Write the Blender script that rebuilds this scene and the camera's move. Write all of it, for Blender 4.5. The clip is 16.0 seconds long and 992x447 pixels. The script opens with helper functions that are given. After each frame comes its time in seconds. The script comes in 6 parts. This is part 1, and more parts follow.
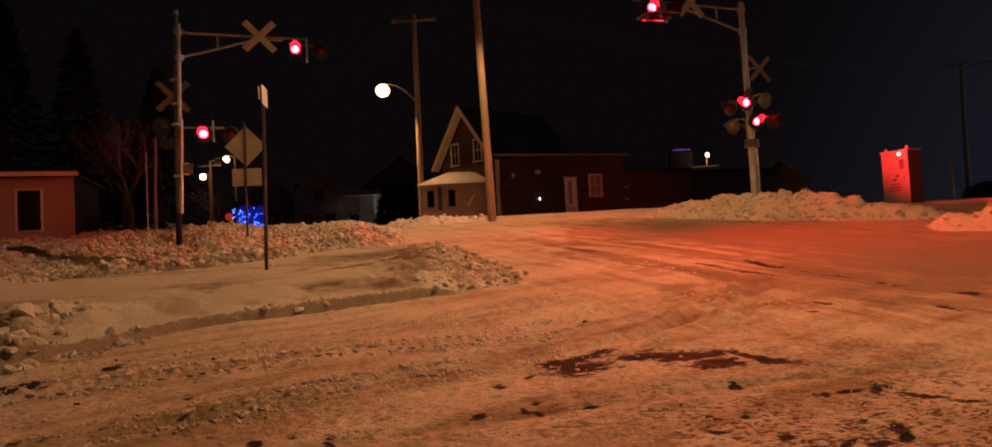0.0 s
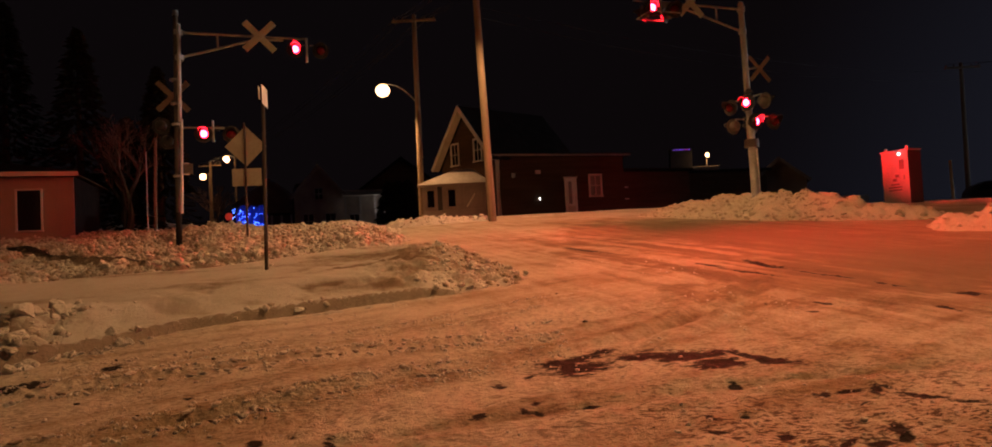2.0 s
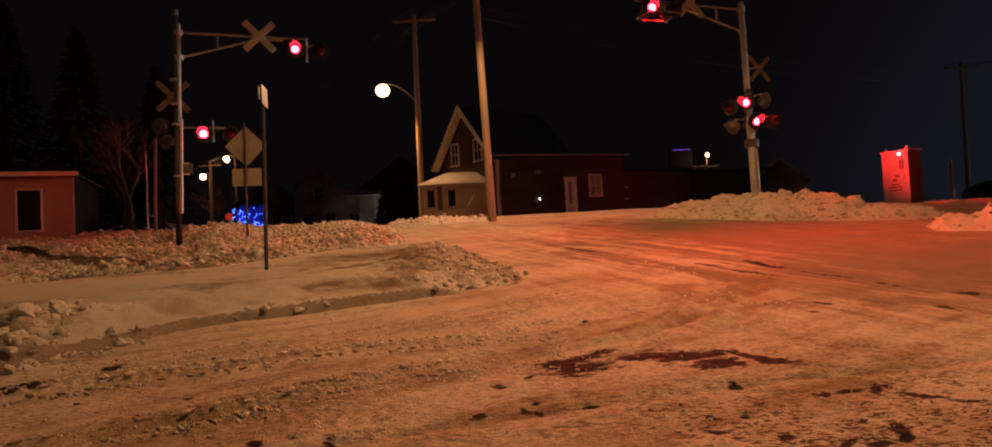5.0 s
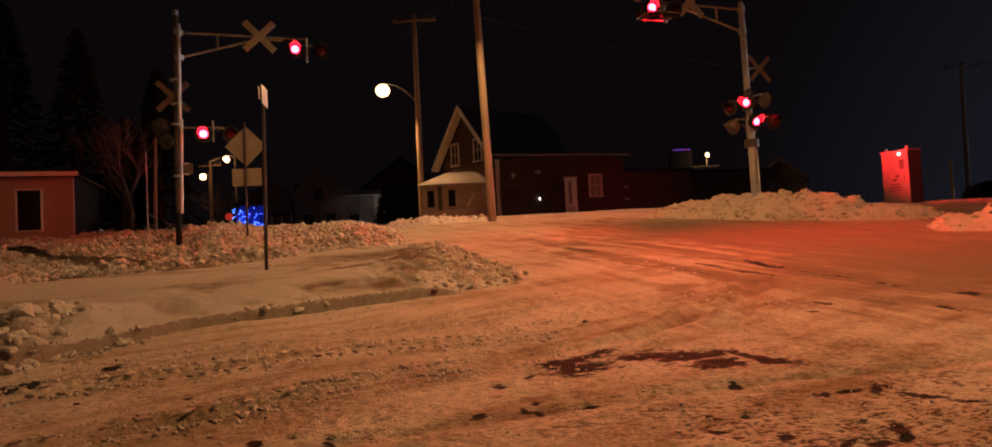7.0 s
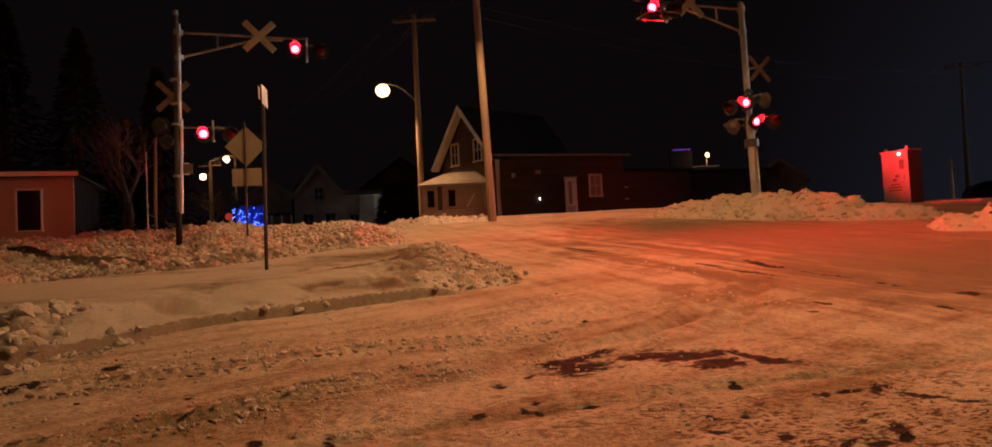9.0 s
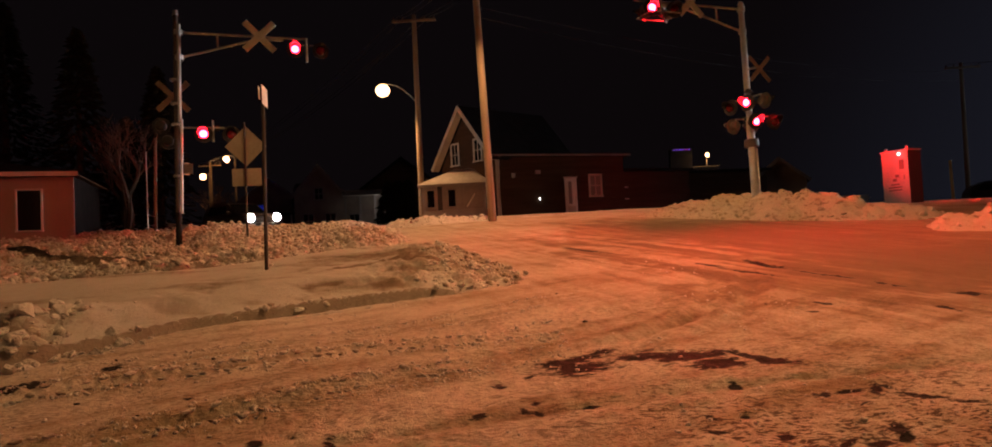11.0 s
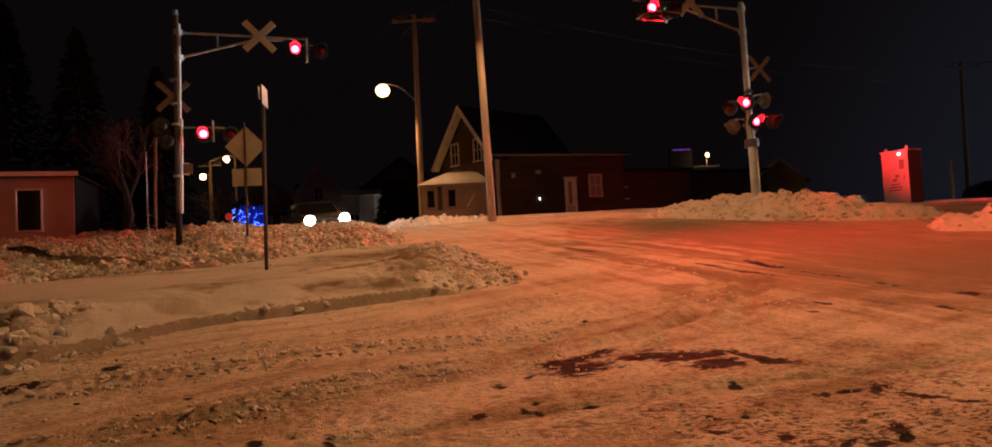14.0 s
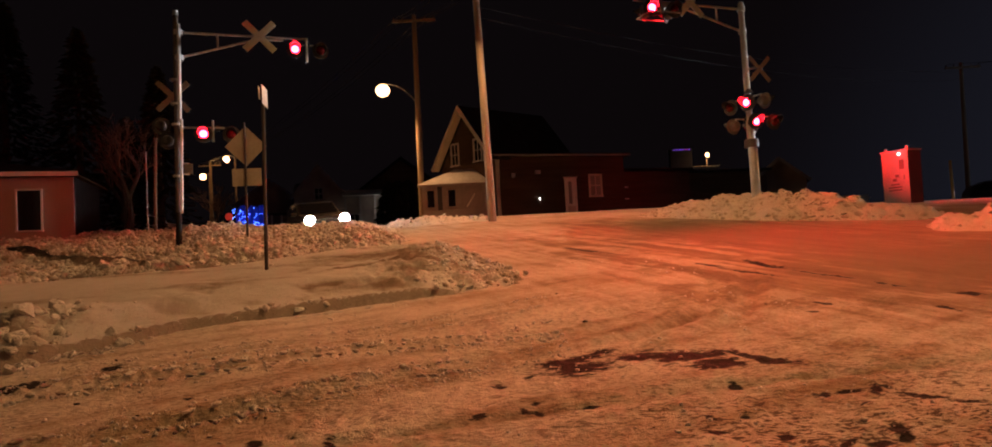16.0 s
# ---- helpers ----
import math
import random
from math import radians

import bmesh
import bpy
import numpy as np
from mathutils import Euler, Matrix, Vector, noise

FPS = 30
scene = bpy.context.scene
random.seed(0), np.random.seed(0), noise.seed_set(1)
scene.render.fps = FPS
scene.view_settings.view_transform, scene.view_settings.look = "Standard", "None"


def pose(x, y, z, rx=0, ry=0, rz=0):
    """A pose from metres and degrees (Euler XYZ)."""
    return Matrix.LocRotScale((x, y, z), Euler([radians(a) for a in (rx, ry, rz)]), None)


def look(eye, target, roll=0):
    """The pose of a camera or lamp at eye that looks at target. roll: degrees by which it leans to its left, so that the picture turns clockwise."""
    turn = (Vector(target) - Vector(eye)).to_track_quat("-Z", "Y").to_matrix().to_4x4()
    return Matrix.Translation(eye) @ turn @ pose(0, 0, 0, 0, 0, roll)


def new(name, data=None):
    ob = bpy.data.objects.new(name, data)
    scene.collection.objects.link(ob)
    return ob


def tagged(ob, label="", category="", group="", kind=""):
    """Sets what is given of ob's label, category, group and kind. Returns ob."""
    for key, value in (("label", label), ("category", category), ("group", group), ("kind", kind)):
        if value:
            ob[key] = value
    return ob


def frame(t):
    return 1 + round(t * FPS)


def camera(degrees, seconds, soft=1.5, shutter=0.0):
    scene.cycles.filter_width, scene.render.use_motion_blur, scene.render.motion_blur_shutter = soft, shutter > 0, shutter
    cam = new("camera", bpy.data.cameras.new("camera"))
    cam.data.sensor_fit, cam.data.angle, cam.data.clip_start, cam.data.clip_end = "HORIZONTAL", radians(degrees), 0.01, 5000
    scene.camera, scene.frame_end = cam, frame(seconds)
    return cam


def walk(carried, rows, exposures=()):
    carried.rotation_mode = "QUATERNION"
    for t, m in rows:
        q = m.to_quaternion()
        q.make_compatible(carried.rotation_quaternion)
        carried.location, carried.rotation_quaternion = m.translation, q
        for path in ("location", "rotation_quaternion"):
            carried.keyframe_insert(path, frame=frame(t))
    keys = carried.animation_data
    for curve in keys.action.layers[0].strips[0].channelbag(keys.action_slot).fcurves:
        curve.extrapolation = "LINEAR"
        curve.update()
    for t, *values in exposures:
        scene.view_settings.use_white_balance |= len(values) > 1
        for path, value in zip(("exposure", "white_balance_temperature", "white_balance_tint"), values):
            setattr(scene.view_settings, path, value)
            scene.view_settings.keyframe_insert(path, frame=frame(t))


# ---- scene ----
# ---- camera ----
cam = camera(73.0, 16.0, soft=1.7)
EYE = (0.0, 0.0, 1.5)
AIM = (0.0, 10.0, 1.5 + 10.0 * math.tan(radians(2.2)))
walk(cam, [(0.0, look(EYE, AIM, -3.1)), (16.0, look(EYE, AIM, -3.1))])

# ---- world and exposure ----
scene.view_settings.exposure = 0.0
world = bpy.data.worlds.new("night_sky")
scene.world = world
world.use_nodes = True
sky = world.node_tree
# night haze: nearly black, a little brighter and bluer towards the railway line
way_in = sky.nodes.new("ShaderNodeTexCoord")
toward = sky.nodes.new("ShaderNodeVectorMath")
toward.operation = "DOT_PRODUCT"
toward.inputs[1].default_value = (0.93, 0.34, -0.25)
sky.links.new(way_in.outputs["Generated"], toward.inputs[0])
fade = sky.nodes.new("ShaderNodeMapRange")
fade.interpolation_type = "SMOOTHSTEP"
fade.inputs[1].default_value, fade.inputs[2].default_value = 0.56, 0.98
sky.links.new(toward.outputs["Value"], fade.inputs[0])
tone = sky.nodes.new("ShaderNodeMix")
tone.data_type = "RGBA"
tone.inputs[6].default_value = (0.0031, 0.0021, 0.0025, 1)
tone.inputs[7].default_value = (0.0105, 0.0115, 0.0185, 1)
sky.links.new(fade.outputs[0], tone.inputs[0])
sky.links.new(tone.outputs[2], sky.nodes["Background"].inputs[0])
sky.nodes["Background"].inputs[1].default_value = 1.0

# lamp powers and colours
SODIUM = (1.0, 0.515, 0.212)
KEY_POWER = 2850.0
SIDE_FILL_POWER = 520.0
CORNER_FILL_POWER = 2500.0
FAR_POWER = 2400.0
RED_GLOW = 110.0
RED_BEAM = 3150.0
HEAD_GLOW = 300.0
TRAIN_GLOW = 2000000.0

# street grid: W runs along the side street, N runs along the road over the crossing
W = Vector((0.94, 0.342, 0.0)).normalized()
N = Vector((-W.y, W.x, 0.0))
YAW = math.degrees(math.atan2(W.y, W.x))
UP = Vector((0, 0, 1))


# ---- materials ----
def nodes_of(name):
    m = bpy.data.materials.new(name)
    m.use_nodes = True
    nt = m.node_tree
    return m, nt, nt.nodes["Principled BSDF"]


def noise_node(nt, vec, scale, detail=4.0, rough=0.55):
    n = nt.nodes.new("ShaderNodeTexNoise")
    n.inputs["Scale"].default_value = scale
    n.inputs["Detail"].default_value = detail
    n.inputs["Roughness"].default_value = rough
    nt.links.new(vec, n.inputs["Vector"])
    return n.outputs["Fac"]


def ramp(nt, fac, lo, hi, a=0.0, b=1.0):
    n = nt.nodes.new("ShaderNodeMapRange")
    n.inputs[1].default_value, n.inputs[2].default_value = lo, hi
    n.inputs[3].default_value, n.inputs[4].default_value = a, b
    nt.links.new(fac, n.inputs[0])
    return n.outputs[0]


def mixed(nt, fac, a, b):
    n = nt.nodes.new("ShaderNodeMix")
    n.data_type = "RGBA"
    for sock, v in ((n.inputs[0], fac), (n.inputs[6], a), (n.inputs[7], b)):
        if isinstance(v, (int, float)):
            sock.default_value = v
        elif isinstance(v, tuple):
            sock.default_value = (*v, 1)
        else:
            nt.links.new(v, sock)
    return n.outputs[2]


def calc(nt, op, a, b):
    n = nt.nodes.new("ShaderNodeMath")
    n.operation = op
    n.use_clamp = op in ("ADD", "SUBTRACT", "MULTIPLY")
    for i, v in enumerate((a, b)):
        if isinstance(v, (int, float)):
            n.inputs[i].default_value = v
        else:
            nt.links.new(v, n.inputs[i])
    return n.outputs[0]


def bumped(nt, bsdf, height, strength, distance):
    n = nt.nodes.new("ShaderNodeBump")
    n.inputs["Strength"].default_value = strength
    n.inputs["Distance"].default_value = distance
    nt.links.new(height, n.inputs["Height"])
    nt.links.new(n.outputs[0], bsdf.inputs["Normal"])


def surface(name, a, b, rough=0.7, metal=0.0, big=1.5, fine=25.0, bump=0.15, stretch=(1, 1, 1), deep=0.01, spec=0.5):
    """Two-tone worn surface: broad stains, fine grain and a little relief."""
    m, nt, bsdf = nodes_of(name)
    tc = nt.nodes.new("ShaderNodeTexCoord")
    mp = nt.nodes.new("ShaderNodeMapping")
    mp.inputs["Scale"].default_value = stretch
    nt.links.new(tc.outputs["Object"], mp.inputs[0])
    n1 = noise_node(nt, mp.outputs[0], big)
    n2 = noise_node(nt, mp.outputs[0], fine)
    f = calc(nt, "ADD", ramp(nt, n1, 0.35, 0.68, 0.0, 0.65), ramp(nt, n2, 0.35, 0.7, 0.0, 0.35))
    nt.links.new(mixed(nt, f, a, b), bsdf.inputs["Base Color"])
    nt.links.new(ramp(nt, n2, 0.2, 0.8, max(0.05, rough - 0.12), min(1.0, rough + 0.12)), bsdf.inputs["Roughness"])
    bsdf.inputs["Metallic"].default_value = metal
    bsdf.inputs["Specular IOR Level"].default_value = spec
    bumped(nt, bsdf, n2, bump, deep)
    return m


def glow(name, colour, strength):
    m, nt, bsdf = nodes_of(name)
    bsdf.inputs["Base Color"].default_value = (*[min(1, c) * 0.5 for c in colour], 1)
    bsdf.inputs["Emission Color"].default_value = (*colour, 1)
    bsdf.inputs["Emission Strength"].default_value = strength
    return m


def snow(name, clean, dirty, amount, fine=9.0, road=False, piece=False, lumps=False):
    """Packed snow with sand and grit; on the road also bare asphalt where the attribute says so."""
    m, nt, bsdf = nodes_of(name)
    tc = nt.nodes.new("ShaderNodeTexCoord")
    v = tc.outputs["Object"]
    if piece:
        info = nt.nodes.new("ShaderNodeObjectInfo")
        add = nt.nodes.new("ShaderNodeVectorMath")
        add.operation = "MULTIPLY_ADD"
        nt.links.new(v, add.inputs[0])
        add.inputs[1].default_value = (0.08, 0.08, 0.08)
        far = nt.nodes.new("ShaderNodeMath")
        far.operation = "MULTIPLY"
        nt.links.new(info.outputs["Random"], far.inputs[0])
        far.inputs[1].default_value = 40.0
        nt.links.new(far.outputs[0], add.inputs[2])
        v = add.outputs[0]
    n1 = noise_node(nt, v, 0.55, 5.0)
    n2 = noise_node(nt, v, fine, 6.0, 0.65)
    n3 = noise_node(nt, v, 70.0, 3.0)
    nc = noise_node(nt, v, 26.0, 5.0, 0.7)
    f = calc(nt, "ADD", ramp(nt, n1, 0.38, 0.66, 0.0, amount), ramp(nt, n2, 0.46, 0.74, 0.0, amount))
    f = calc(nt, "ADD", f, ramp(nt, nc, 0.5, 0.72, 0.0, amount * 1.2))
    if road:
        at = nt.nodes.new("ShaderNodeAttribute")
        at.attribute_name = "dirt"
        f = calc(nt, "ADD", f, at.outputs["Fac"])
        # thin scraped lines along the road over the crossing
        turn = nt.nodes.new("ShaderNodeMapping")
        turn.inputs["Rotation"].default_value = (0, 0, -radians(YAW))
        nt.links.new(v, turn.inputs[0])
        long_way = nt.nodes.new("ShaderNodeMapping")
        long_way.inputs["Scale"].default_value = (7.0, 0.30, 1.0)
        nt.links.new(turn.outputs[0], long_way.inputs[0])
        scraped = ramp(nt, noise_node(nt, long_way.outputs[0], 1.0, 6.0, 0.7), 0.46, 0.66)
        scraped = calc(nt, "MULTIPLY", scraped, ramp(nt, at.outputs["Fac"], 0.15, 0.6))
    if lumps:
        own = nt.nodes.new("ShaderNodeNewGeometry")
        f = calc(nt, "ADD", f, ramp(nt, own.outputs["Random Per Island"], 0.35, 1.0, 0.0, 0.75))
    col = mixed(nt, f, clean, dirty)
    col = mixed(nt, ramp(nt, n3, 0.62, 0.74, 0.0, 0.55), col, (0.12, 0.085, 0.055))
    if road:
        col = mixed(nt, ramp(nt, at.outputs["Fac"], 0.55, 1.0, 0.0, 0.75), col, (0.17, 0.115, 0.075))
        col = mixed(nt, calc(nt, "MULTIPLY", scraped, 0.55), col, (0.15, 0.10, 0.065))
        ab = nt.nodes.new("ShaderNodeAttribute")
        ab.attribute_name = "bare"
        wa = nt.nodes.new("ShaderNodeAttribute")
        wa.attribute_name = "worn"
        flat = nt.nodes.new("ShaderNodeMapping")
        flat.inputs["Scale"].default_value = (0.42, 1.0, 1.0)
        nt.links.new(v, flat.inputs[0])
        feather = noise_node(nt, flat.outputs[0], 26.0, 5.0, 0.65)
        chips = noise_node(nt, flat.outputs[0], 40.0, 4.0, 0.6)
        place = noise_node(nt, v, 3.1, 3.0)
        keen = calc(nt, "ADD", chips, ramp(nt, place, 0.35, 0.65, 0.0, 0.10))
        speck = calc(nt, "MULTIPLY", ramp(nt, keen, 0.56, 0.62), wa.outputs["Fac"])
        col = mixed(nt, calc(nt, "MULTIPLY", speck, 0.92), col, (0.085, 0.055, 0.034))
        edge = nt.nodes.new("ShaderNodeMath")
        edge.operation = "ADD"
        nt.links.new(ab.outputs["Fac"], edge.inputs[0])
        nt.links.new(ramp(nt, feather, 0.3, 0.7, -0.34, 0.34), edge.inputs[1])
        col = mixed(nt, ramp(nt, edge.outputs[0], 0.42, 0.70), col, (0.022, 0.018, 0.015))
    nt.links.new(col, bsdf.inputs["Base Color"])
    bsdf.inputs["Roughness"].default_value = 0.8
    bsdf.inputs["Specular IOR Level"].default_value = 0.15
    bumped(nt, bsdf, calc(nt, "ADD", calc(nt, "MULTIPLY", n2, 0.45), calc(nt, "ADD", calc(nt, "MULTIPLY", nc, 0.35), calc(nt, "MULTIPLY", n3, 0.2))), 1.0, 0.05 if road else 0.06)
    return m


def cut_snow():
    """Settled snow; steep plow-cut faces carry their shade as a darker brown."""
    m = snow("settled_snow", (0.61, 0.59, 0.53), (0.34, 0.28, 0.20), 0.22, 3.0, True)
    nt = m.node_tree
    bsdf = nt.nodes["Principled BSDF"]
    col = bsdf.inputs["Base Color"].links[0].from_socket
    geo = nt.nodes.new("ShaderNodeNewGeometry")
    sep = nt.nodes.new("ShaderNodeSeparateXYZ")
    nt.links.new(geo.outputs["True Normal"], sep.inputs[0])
    # shade of the cut faces, mixed into the colour by slope
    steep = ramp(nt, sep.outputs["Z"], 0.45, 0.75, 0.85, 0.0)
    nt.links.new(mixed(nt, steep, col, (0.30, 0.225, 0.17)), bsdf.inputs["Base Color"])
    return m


M = {
    "road": snow("packed_road_snow", (0.70, 0.635, 0.53), (0.36, 0.262, 0.160), 0.34, 8.0, True),
    "bank": snow("plowed_snow", (0.74, 0.71, 0.66), (0.44, 0.36, 0.27), 0.34, 5.0),
    "sandy": snow("sandy_plowed_snow", (0.66, 0.56, 0.44), (0.42, 0.32, 0.22), 0.34, 5.0),
    "bankrubble": snow("snow_rubble", (0.78, 0.75, 0.68), (0.36, 0.28, 0.19), 0.30, 5.0, lumps=True),
    "sandyrubble": snow("sandy_snow_rubble", (0.68, 0.58, 0.45), (0.44, 0.34, 0.24), 0.30, 5.0, lumps=True),
    "bankclod": snow("plowed_snow_clod", (0.78, 0.75, 0.69), (0.58, 0.50, 0.40), 0.30, 5.0, piece=True),
    "sandyclod": snow("sandy_snow_clod", (0.64, 0.55, 0.43), (0.46, 0.37, 0.27), 0.32, 5.0, piece=True),
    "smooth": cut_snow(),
    "galv": surface("galvanised_steel", (0.52, 0.51, 0.49), (0.30, 0.28, 0.26), 0.5, 0.6, 2.0, 30),
    "alu": surface("weathered_aluminium", (0.78, 0.76, 0.73), (0.58, 0.56, 0.53), 0.34, 0.7, 2.0, 40),
    "darkpost": surface("dark_painted_steel", (0.055, 0.045, 0.04), (0.10, 0.08, 0.065), 0.6, 0.2, 3, 30),
    "shadepost": surface("shaded_pole_black", (0.010, 0.009, 0.009), (0.022, 0.018, 0.016), 0.8, 0, 3, 30, spec=0.15),
    "rustpost": surface("rusty_steel_post", (0.035, 0.026, 0.022), (0.07, 0.048, 0.036), 0.75, 0.1, 3, 30),
    "black": surface("matt_black_enamel", (0.018, 0.017, 0.017), (0.035, 0.03, 0.03), 0.55, 0.0, 3, 40),
    "grey_back": surface("grey_lamp_housing", (0.15, 0.135, 0.12), (0.08, 0.07, 0.062), 0.55, 0.2, 4, 40),
    "buck": surface("reflective_white_board", (0.70, 0.78, 0.66), (0.54, 0.58, 0.46), 0.5, 0.0, 2.5, 20),
    "buckback": surface("weathered_board_back", (0.24, 0.16, 0.105), (0.14, 0.09, 0.06), 0.7, 0.0, 2.5, 18),
    "signback": surface("bare_aluminium_sign_back", (0.42, 0.36, 0.28), (0.30, 0.25, 0.19), 0.55, 0.25, 2.5, 18),
    "plate": surface("white_sign_sheeting", (0.86, 0.84, 0.80), (0.70, 0.66, 0.60), 0.35, 0.0, 3, 30),
    "pole": surface("weathered_pole_wood", (0.29, 0.21, 0.14), (0.15, 0.105, 0.07), 0.85, 0, 3, 22, 0.5, (1, 1, 0.08)),
    "poledark": surface("old_pole_wood", (0.20, 0.145, 0.10), (0.11, 0.08, 0.055), 0.85, 0, 3, 22, 0.5, (1, 1, 0.08)),
    "brown": surface("dark_brown_siding", (0.060, 0.034, 0.022), (0.095, 0.055, 0.036), 0.85, 0, 1.2, 20, 0.2, (0.3, 0.3, 4), spec=0.08),
    "trim": surface("white_painted_trim", (0.62, 0.56, 0.49), (0.46, 0.40, 0.34), 0.6, 0, 2, 25),
    "porch": surface("pale_porch_boards", (0.27, 0.225, 0.20), (0.18, 0.15, 0.13), 0.7, 0, 1.5, 18),
    "shingle": surface("dark_roof_shingles", (0.013, 0.012, 0.012), (0.026, 0.022, 0.021), 0.95, 0, 2, 14, 0.5, spec=0.08),
    "roofsnow": surface("thin_roof_snow", (0.38, 0.34, 0.31), (0.25, 0.215, 0.19), 0.85, 0, 1.4, 10, 0.4),
    "pink": surface("pale_pinkish_siding", (0.34, 0.255, 0.20), (0.27, 0.20, 0.155), 0.75, 0, 0.8, 16, 0.2),
    "greyhouse": surface("grey_weathered_siding", (0.22, 0.17, 0.14), (0.13, 0.10, 0.085), 0.8, 0, 1, 14, spec=0.15),
    "tin": surface("grey_painted_steel", (0.22, 0.21, 0.20), (0.165, 0.155, 0.15), 0.5, 0.1, 1.5, 20),
    "ink": surface("dark_lettering_paint", (0.05, 0.04, 0.04), (0.08, 0.06, 0.06), 0.7),
    "bark": surface("rough_bark", (0.085, 0.06, 0.045), (0.045, 0.033, 0.026), 0.95, 0, 4, 24, 0.8),
    "needles": surface("dark_evergreen_needles", (0.022, 0.024, 0.014), (0.040, 0.038, 0.022), 0.95, 0, 2, 20, spec=0.1),
    "twigs": surface("reddish_bare_twigs", (0.16, 0.085, 0.06), (0.10, 0.055, 0.04), 0.95, 0, 2, 20),
    "carpaint": surface("dark_bronze_car_paint", (0.055, 0.043, 0.038), (0.04, 0.032, 0.028), 0.3, 0.4, 1.5, 40, 0.02),
    "tyre": surface("tyre_rubber", (0.022, 0.021, 0.02), (0.04, 0.035, 0.03), 0.9),
    "rim": surface("dull_alloy", (0.42, 0.41, 0.40), (0.25, 0.24, 0.23), 0.4, 0.8),
    "wire": surface("black_cable_sheath", (0.02, 0.02, 0.02), (0.035, 0.03, 0.03), 0.7),
    "pale_pane": surface("pale_window_pane", (0.30, 0.27, 0.25), (0.22, 0.20, 0.18), 0.6, 0, 2, 25),
    "porcelain": surface("brown_porcelain", (0.10, 0.06, 0.045), (0.07, 0.04, 0.03), 0.3),
    "yellow": surface("yellow_bollard_paint", (0.55, 0.36, 0.06), (0.40, 0.26, 0.05), 0.6),
    "fence": surface("weathered_fence_boards", (0.20, 0.17, 0.16), (0.13, 0.11, 0.10), 0.85, 0, 1, 14),
    "asphaltlump": surface("frozen_grit", (0.06, 0.045, 0.035), (0.12, 0.09, 0.065), 0.9, 0, 5, 30, 0.5),
    "bulb": glow("sodium_bulb", (1.0, 0.56, 0.27), 4.5),
    "bulbfar": glow("distant_sodium_bulb", (1.0, 0.50, 0.24), 9.0),
    "bulbwhite": glow("cool_white_bulb", (0.95, 0.97, 1.0), 14.0),
    "blueled": glow("blue_led", (0.06, 0.16, 1.0), 9.0),
    "blueveil": glow("blue_glow_netting", (0.02, 0.05, 0.75), 0.10),
    "redled": glow("red_led", (0.7, 0.05, 0.5), 1.0),
    "purpleled": glow("violet_led", (0.30, 0.10, 1.0), 1.0),
    "redspot": glow("small_red_bulb", (1.0, 0.06, 0.03), 0.3),
    "trainlight": glow("train_headlight_glass", (0.86, 0.93, 1.0), TRAIN_GLOW),
    "locopaint": surface("dark_locomotive_paint", (0.05, 0.05, 0.055), (0.09, 0.08, 0.075), 0.45, 0, 1, 12),
    "headlight": glow("headlight_glass", (0.93, 0.96, 1.0), HEAD_GLOW),
}


def glass_material(name, tint):
    m, nt, bsdf = nodes_of(name)
    bsdf.inputs["Base Color"].default_value = (*tint, 1)
    bsdf.inputs["Roughness"].default_value = 0.08
    bsdf.inputs["Specular IOR Level"].default_value = 0.6
    return m


M["glass"] = glass_material("dark_window_glass", (0.012, 0.011, 0.012))
M["dullred"] = glass_material("dark_red_shutter", (0.10, 0.006, 0.008))


def red_lens(name, strength):
    """Lit lens: hot filament spot in the middle, deep red towards the rim."""
    m, nt, bsdf = nodes_of(name)
    tc = nt.nodes.new("ShaderNodeTexCoord")
    ln = nt.nodes.new("ShaderNodeVectorMath")
    ln.operation = "LENGTH"
    nt.links.new(tc.outputs["Object"], ln.inputs[0])
    hot = ramp(nt, ln.outputs["Value"], 0.075, 0.145, 1.0, 0.0)
    power = calc(nt, "POWER", hot, 2.0)
    scaled = nt.nodes.new("ShaderNodeMath")
    scaled.operation = "MULTIPLY_ADD"
    nt.links.new(power, scaled.inputs[0])
    scaled.inputs[1].default_value, scaled.inputs[2].default_value = strength * 2.6, 4.0
    nt.links.new(mixed(nt, ramp(nt, hot, 0.05, 0.3), (1.0, 0.001, 0.028), (1.0, 0.006, 0.014)), bsdf.inputs["Emission Color"])
    nt.links.new(scaled.outputs[0], bsdf.inputs["Emission Strength"])
    bsdf.inputs["Base Color"].default_value = (0.3, 0.01, 0.01, 1)
    return m


M["litred"] = red_lens("lit_red_lens", RED_GLOW)


# ---- mesh helpers ----
def mesh_of(bm, name, mats):
    me = bpy.data.meshes.new(name)
    bmesh.ops.recalc_face_normals(bm, faces=bm.faces)
    bm.to_mesh(me)
    bm.free()
    for m in (mats if isinstance(mats, (list, tuple)) else [mats]):
        me.materials.append(m)
    return me


def part(name, bm, material, parent=None, label="", at=None, smooth=False):
    me = mesh_of(bm, name, material)
    if smooth:
        me.shade_smooth()
    ob = new(name, me)
    if at is not None:
        ob.matrix_basis = at
    if parent is not None:
        ob.parent = parent
    if label:
        tagged(ob, label)
    return ob


def base_of(name, m, label, category, group="", kind=""):
    ob = new(name)
    ob.empty_display_size = 0.2
    ob.matrix_basis = m
    return tagged(ob, label, category, group, kind)


